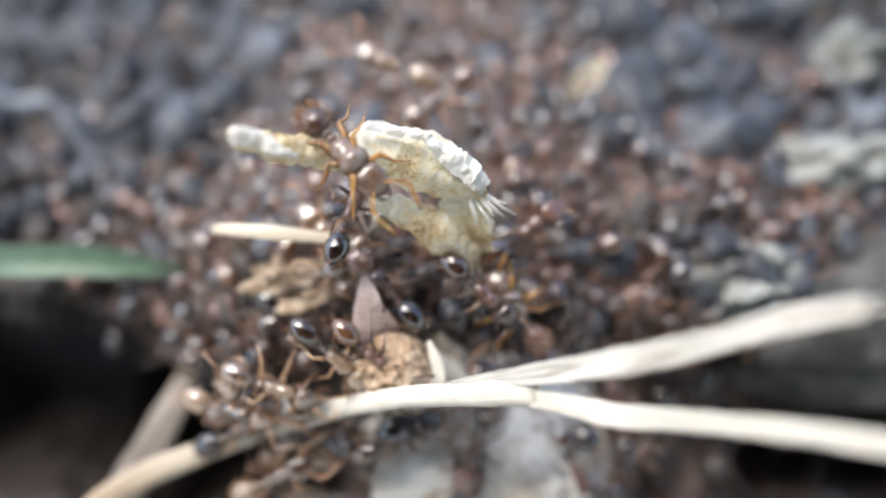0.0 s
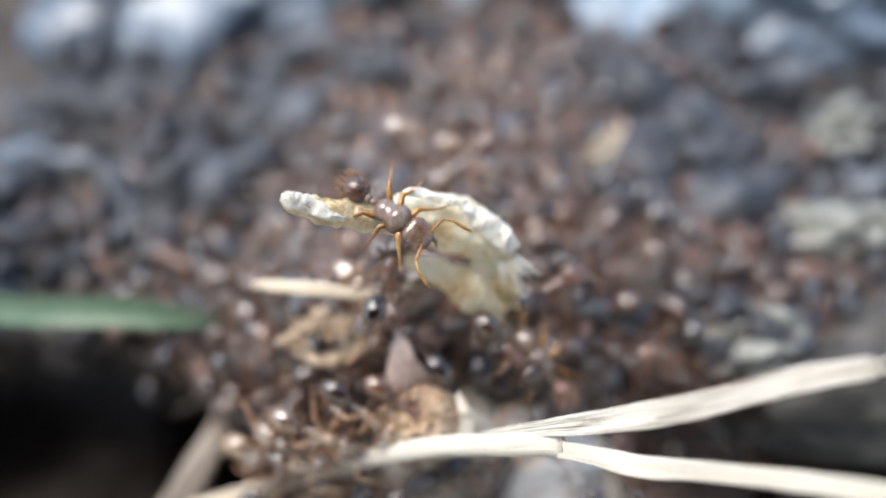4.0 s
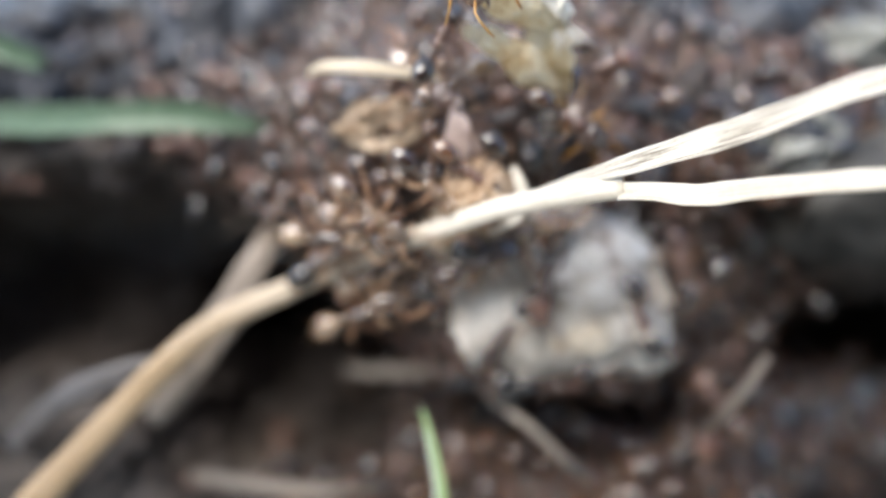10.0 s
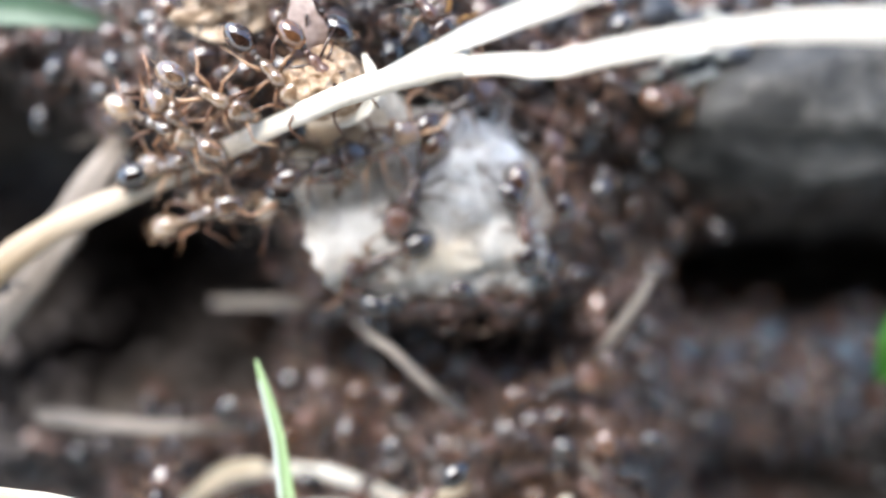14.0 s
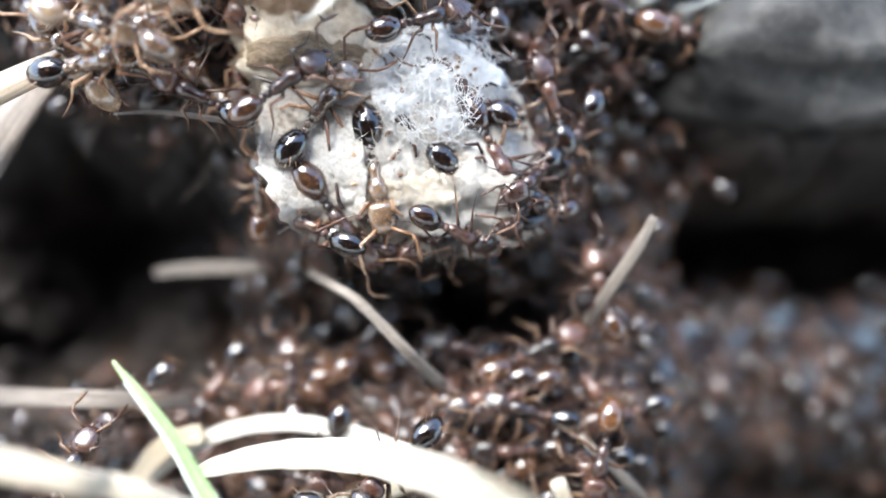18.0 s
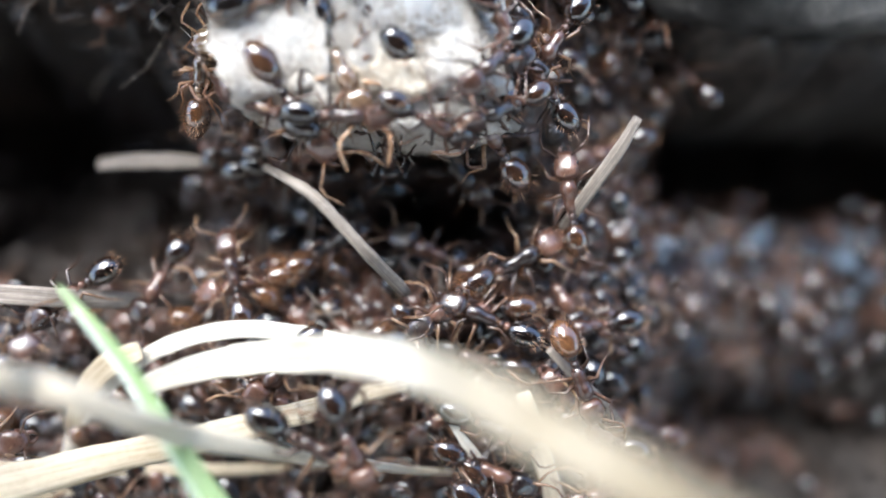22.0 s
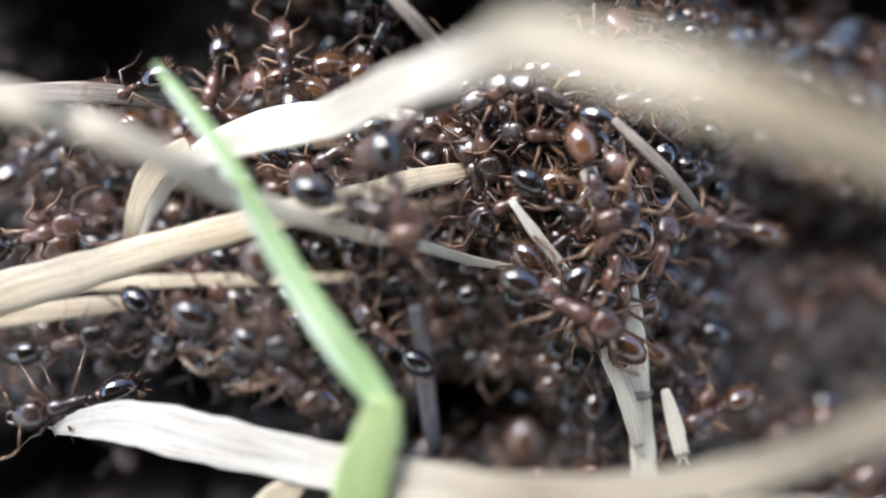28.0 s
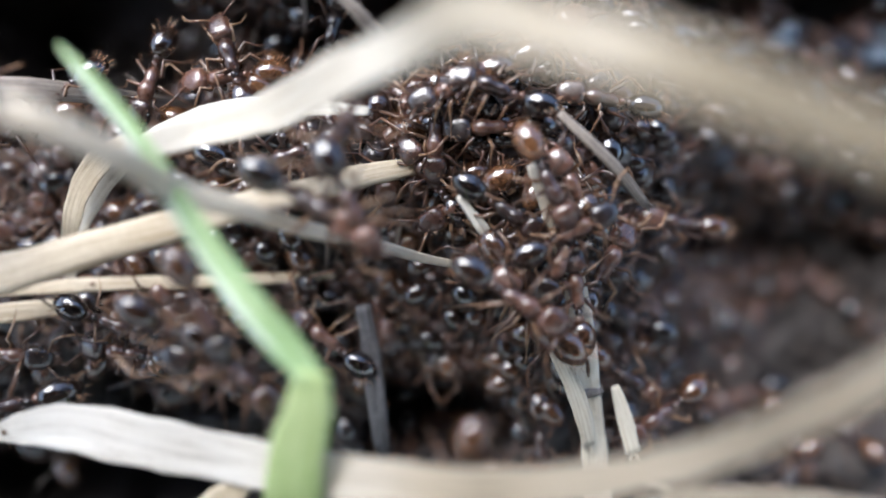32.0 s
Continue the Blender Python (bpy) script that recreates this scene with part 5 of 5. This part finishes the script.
COCOON_ANTS = [
    (2.89, -9.71, -66, 4.1, 1.15, [(19, 23, 3.02, -11.43, 121, 5.2)]), (2.04, -7.80, 150, 3.9, 1.00, []), (2.84, -10.20, 168, 4.6, 1.00, []), (4.07, -7.86, 104, 4.6, 1.00, [(19, 23, 4.33, -10.14, 133, 5.0)]), (1.08, -11.23, -9, 5.0, 1.00, [(19, 23, -0.03, -11.17, -149, 5.2)]),
    (4.80, -9.17, -128, 5.0, 1.00, []), (-6.22, -7.07, 10, 3.0, 1.10, []), (-0.44, -19.00, -46, 3.6, 1.10, []), (0.30, -19.07, -68, 3.4, 1.00, []),
]
HOLLOW_ANTS = [
    (2.20, -14.75, 173, 7.8, 1.10, []),
    (-0.35, -14.34, 51, 7.8, 1.00, []),
    (5.86, -15.75, -55, 6.8, 1.00, []),
    (2.60, -16.26, -145, 6.0, 1.00, []),
    (3.65, -16.37, 154, 5.8, 1.00, []),
    (5.96, -12.92, 122, 5.8, 1.00, []),
    (7.1, -11.6, -138, 8.5, 1.00, []),
    (-8.28, -17.27, -148, 7.8, 1.00, []),
    (-5.10, -15.96, -116, 7.6, 1.00, []),
    (-2.73, -15.40, 106, 7.2, 1.00, []),
    (4.71, -14.91, 17, 6.4, 1.20, []),
    (3.18, -12.20, -28, 7.4, 1.00, []),
]
STRAW_ANTS = [
    (3.56, -17.40, 179, 6.4, 1.00, []), (3.39, -16.16, -161, 6.0, 1.00, []), (6.65, -20.66, 66, 7.2, 1.10, []), (5.40, -21.98, 126, 7.4, 1.00, []), (4.46, -21.31, -42, 6.0, 1.20, []),
    (0.02, -17.56, -134, 3.4, 1.00, []), (-2.38, -18.24, -34, 6.5, 1.00, []), (-7.11, -16.34, -148, 6.6, 1.00, []), (-2.92, -15.75, -151, 7.4, 1.00, []), (-2.72, -21.33, -60, 3.4, 1.00, []),
    (-2.40, -22.93, -65, 3.8, 1.00, []), (1.99, -18.25, 123, 6.8, 1.00, []), (2.91, -19.10, -149, 6.8, 1.00, []),
]
STRAW_ANTS_BELOW = [
    (2.14, -17.37, -83, 6.6, 1.00, []), (-8.47, -23.60, -162, 5.5, 1.10, []), (-8.72, -22.54, 15, 7.6, 1.00, []), (-5.81, -22.51, 171, 7.6, 1.00, []), (-6.08, -21.77, -35, 7.6, 1.00, []),
    (-7.66, -17.84, 53, 4.0, 1.00, []), (7.68, -23.94, -40, 8.2, 1.00, []), (5.24, -25.72, -97, 8.6, 1.00, []), (4.03, -19.84, -145, 7.0, 1.00, []), (-8.68, -19.57, 18, 5.5, 1.00, []),
    (-0.66, -22.31, 116, 8.0, 1.00, []), (6.31, -16.68, -174, 6.4, 1.00, []), (8.51, -19.67, 163, 8.5, 1.00, []),
]
STRAW_ANTS_BESIDE = [
    (6.13, -17.75, -27, 7.2, 1.00, []), (-1.61, -17.92, -136, 6.2, 1.00, []),
]
LEAF_ANTS = [
    (2.89, -25.09, -110, 2.2, 1.10, []), (3.02, -25.30, -28, 2.6, 1.00, []), (4.66, -21.64, 143, 5.6, 1.10, []), (4.14, -21.32, -50, 4.6, 1.10, []), (7.98, -24.75, -155, 8.0, 1.10, []),
    (-3.26, -21.87, -37, 4.2, 1.10, []), (-2.94, -22.67, 138, 4.4, 1.10, []),
]
REED_ANTS = [
    (5.6, -17.6, -80, 4.9, 1.00, [(24, 27.5, 4.75, -18.75, -75, 4.9)]), (6.6, -19.2, 160, 5.6, 1.00, [(24, 27.5, 5.0, -19.75, 40, 5.2)]), (3.9, -20.2, 10, 5.8, 1.05, [(24, 27.5, 5.25, -20.5, -120, 5.5)]),
    (6.8, -20.6, 190, 6.0, 1.00, [(24, 27.5, 5.6, -21.2, 100, 5.8)]), (4.2, -19.0, -30, 5.6, .95, []), (5.7, -18.6, 110, 5.8, .95, []),
]
SEEN = HUSK_ANTS + STEM_ANTS + COCOON_ANTS + HOLLOW_ANTS + STRAW_ANTS + STRAW_ANTS_BELOW + STRAW_ANTS_BESIDE + LEAF_ANTS + REED_ANTS
for x, v, head, d, size, later in SEEN:
    SPOTS.append((x, v, head, 0.0, size, d))
TRIPS = {k: s[5] for k, s in enumerate(SEEN) if s[5]}
CROWD = random.Random(77)
for x, v, count, sx, sv, gap in ((-3, -1, 46, 4.0, 2.4, .9), (-6, -6.4, 14, 1.6, .9, .8), (5.2, -10, 16, .7, 1.6, .7), (-4.6, -10.5, 8, .5, 1.5, .8), (3.4, -11.5, 12, 1.0, .5, .75), (-.5, -12.0, 13, 1.7, .3, .75), (6.2, -13, 18, 1.3, 2.2, .8), (3.5, -17.2, 26, 3.4, 1.2, .8),
                                 (4.5, -20.5, 36, 2.6, 2.6, .8), (-6, -20, 24, 3, 3, .9), (-7, -15.5, 14, 2.6, 1.6, 1.0), (-1, 3.4, 40, 3.4, 2.2, .9), (6, 2, 14, 3, 2, 1.1), (8, -1.5, 18, 4, 2.4, 1.2), (11, -21, 24, 2.6, 3, 1.2), (12, -15.6, 10, 2.4, 1.3, 1.1)):
    settle(x, v, in_gap, count, sx, sv, CROWD, gap)


def ant_pose(x, v, head, lift, size, d, side=0.0):
    """On the bank, its back along the bank's normal; at its own depth d where it stands on a plant or on others."""
    face = top if d is None else (lambda a, b: d)
    up = normal_at(top, x, v, 0.8)
    up = (up + -AHEAD * (0.6 if d is None else 2.5)).normalized()
    ahead = RIGHT * math.cos(radians(head)) + UP * math.sin(radians(head))
    ahead = (ahead - up * ahead.dot(up)).normalized()
    m = Matrix((ahead, up.cross(ahead), up)).transposed().to_4x4()
    depth = (top(x, v) - 0.1) if d is None else d + 0.45
    return Matrix.Translation(W(x, v, depth - lift)) @ m


ANTS = []
for k, (x, v, head, lift, size, d) in enumerate(SPOTS):
    m = ant_pose(x, v, head, lift, size, d)
    if k < len(MODELS):
        ant = MODELS[k]
        ant.matrix_basis = m
    else:
        # ants on husk and stem get the paler models, with strong light painted in
        ant = copy_thing(MODELS[4 + k % 4 if d is None else (0, 8, 9)[k % 3] if v > -5 else 8 + k % 2 if v > -9.5 and x < -1 else 1 + k % 3], m)
    ant.scale = (size,) * 3
    ANTS.append((ant, x, v, head, lift, size, d))


def along(k, t, x, v, head, d):
    """Where the k-th ant is on its trip at t."""
    for left, arrive, x2, v2, head2, d2 in TRIPS.get(k, ()):
        f = min(1, max(0, (t - left - .6) / (arrive - left - 1.6)))
        f = f * f * (3 - 2 * f)
        turn = (head2 - head + 180) % 360 - 180
        x, v, d, head = x + (x2 - x) * f, v + (v2 - v) * f, d + (d2 - d) * f, head + turn * f
    return x, v, head, d


def motions():
    walk(phone, [(t, view_pose(*p)) for t, *p in PATH])
    rng = random.Random(9)
    for k, (ant, x, v, head, lift, size, d) in enumerate(ANTS):
        rows, dx, dv, dh = [], 0.0, 0.0, 0.0
        pull = 0.1 if d is not None else 0.25
        for t in np.linspace(0, 32, 33 if k in TRIPS else 15):
            px, pv, ph, pd = along(k, float(t), x, v, head, d)
            rows.append((float(t), ant_pose(px + dx, pv + dv, ph + dh, lift, size, pd)))
            dx, dv, dh = dx * .7 + rng.gauss(0, pull), dv * .7 + rng.gauss(0, pull), dh * .7 + rng.gauss(0, 9)
        walk(ant, rows)
    # legs and feelers of the ants seen well
    for ant, x, v, head, lift, size, d in ANTS:
        if d is None:
            continue
        for limb in ant.children:
            kind = limb.name.split(".")[0]
            if kind not in ("leg", "antenna"):
                continue
            hip = Vector(limb.data.vertices[0].co)
            rows = []
            for t in np.linspace(0, 32, 21):
                turn = Euler((rng.gauss(0, .08), rng.gauss(0, .1), rng.gauss(0, .22 if kind == "leg" else .3))).to_matrix().to_4x4()
                rows.append((float(t), Matrix.Translation(hip) @ turn @ Matrix.Translation(-hip)))
            walk(limb, rows)
    # the stem, with the flap that clings to it, is lifted a little
    for lifted in (stem, flap):
        rest = lifted.matrix_basis.copy()
        walk(lifted, [(t, Matrix.Translation(UP * rise * MM) @ rest) for t, rise in ((0, 0), (13, 0), (16, .15), (17, .95), (18, 1.2), (19, 1.5), (32, 1.5))])
    hinge = Matrix.Translation(W(-5.2, -18.3, 5.0))
    walk(arc, [(t, Matrix.Translation(UP * rise * MM) @ hinge @ Matrix.Rotation(radians(turn), 4, AHEAD) @ hinge.inverted()) for t, turn, rise in SPRING])
    # the blade of grass leans over and back: seconds, turn in degrees, slide along the blade, lean about the tip
    rows = []
    for t, turn, slide, lean in SWAY:
        spin = Matrix.Rotation(radians(turn), 4, AHEAD)
        reach = W(*BLADE[0][:3]) - NODE
        tip = NODE + spin.to_3x3() @ (reach + reach.normalized() * slide * MM)
        spin = Matrix.Rotation(radians(turn + lean), 4, AHEAD)
        rows.append((t, Matrix.Translation(tip - spin.to_3x3() @ reach) @ spin))
    walk(sway, rows)


motions()
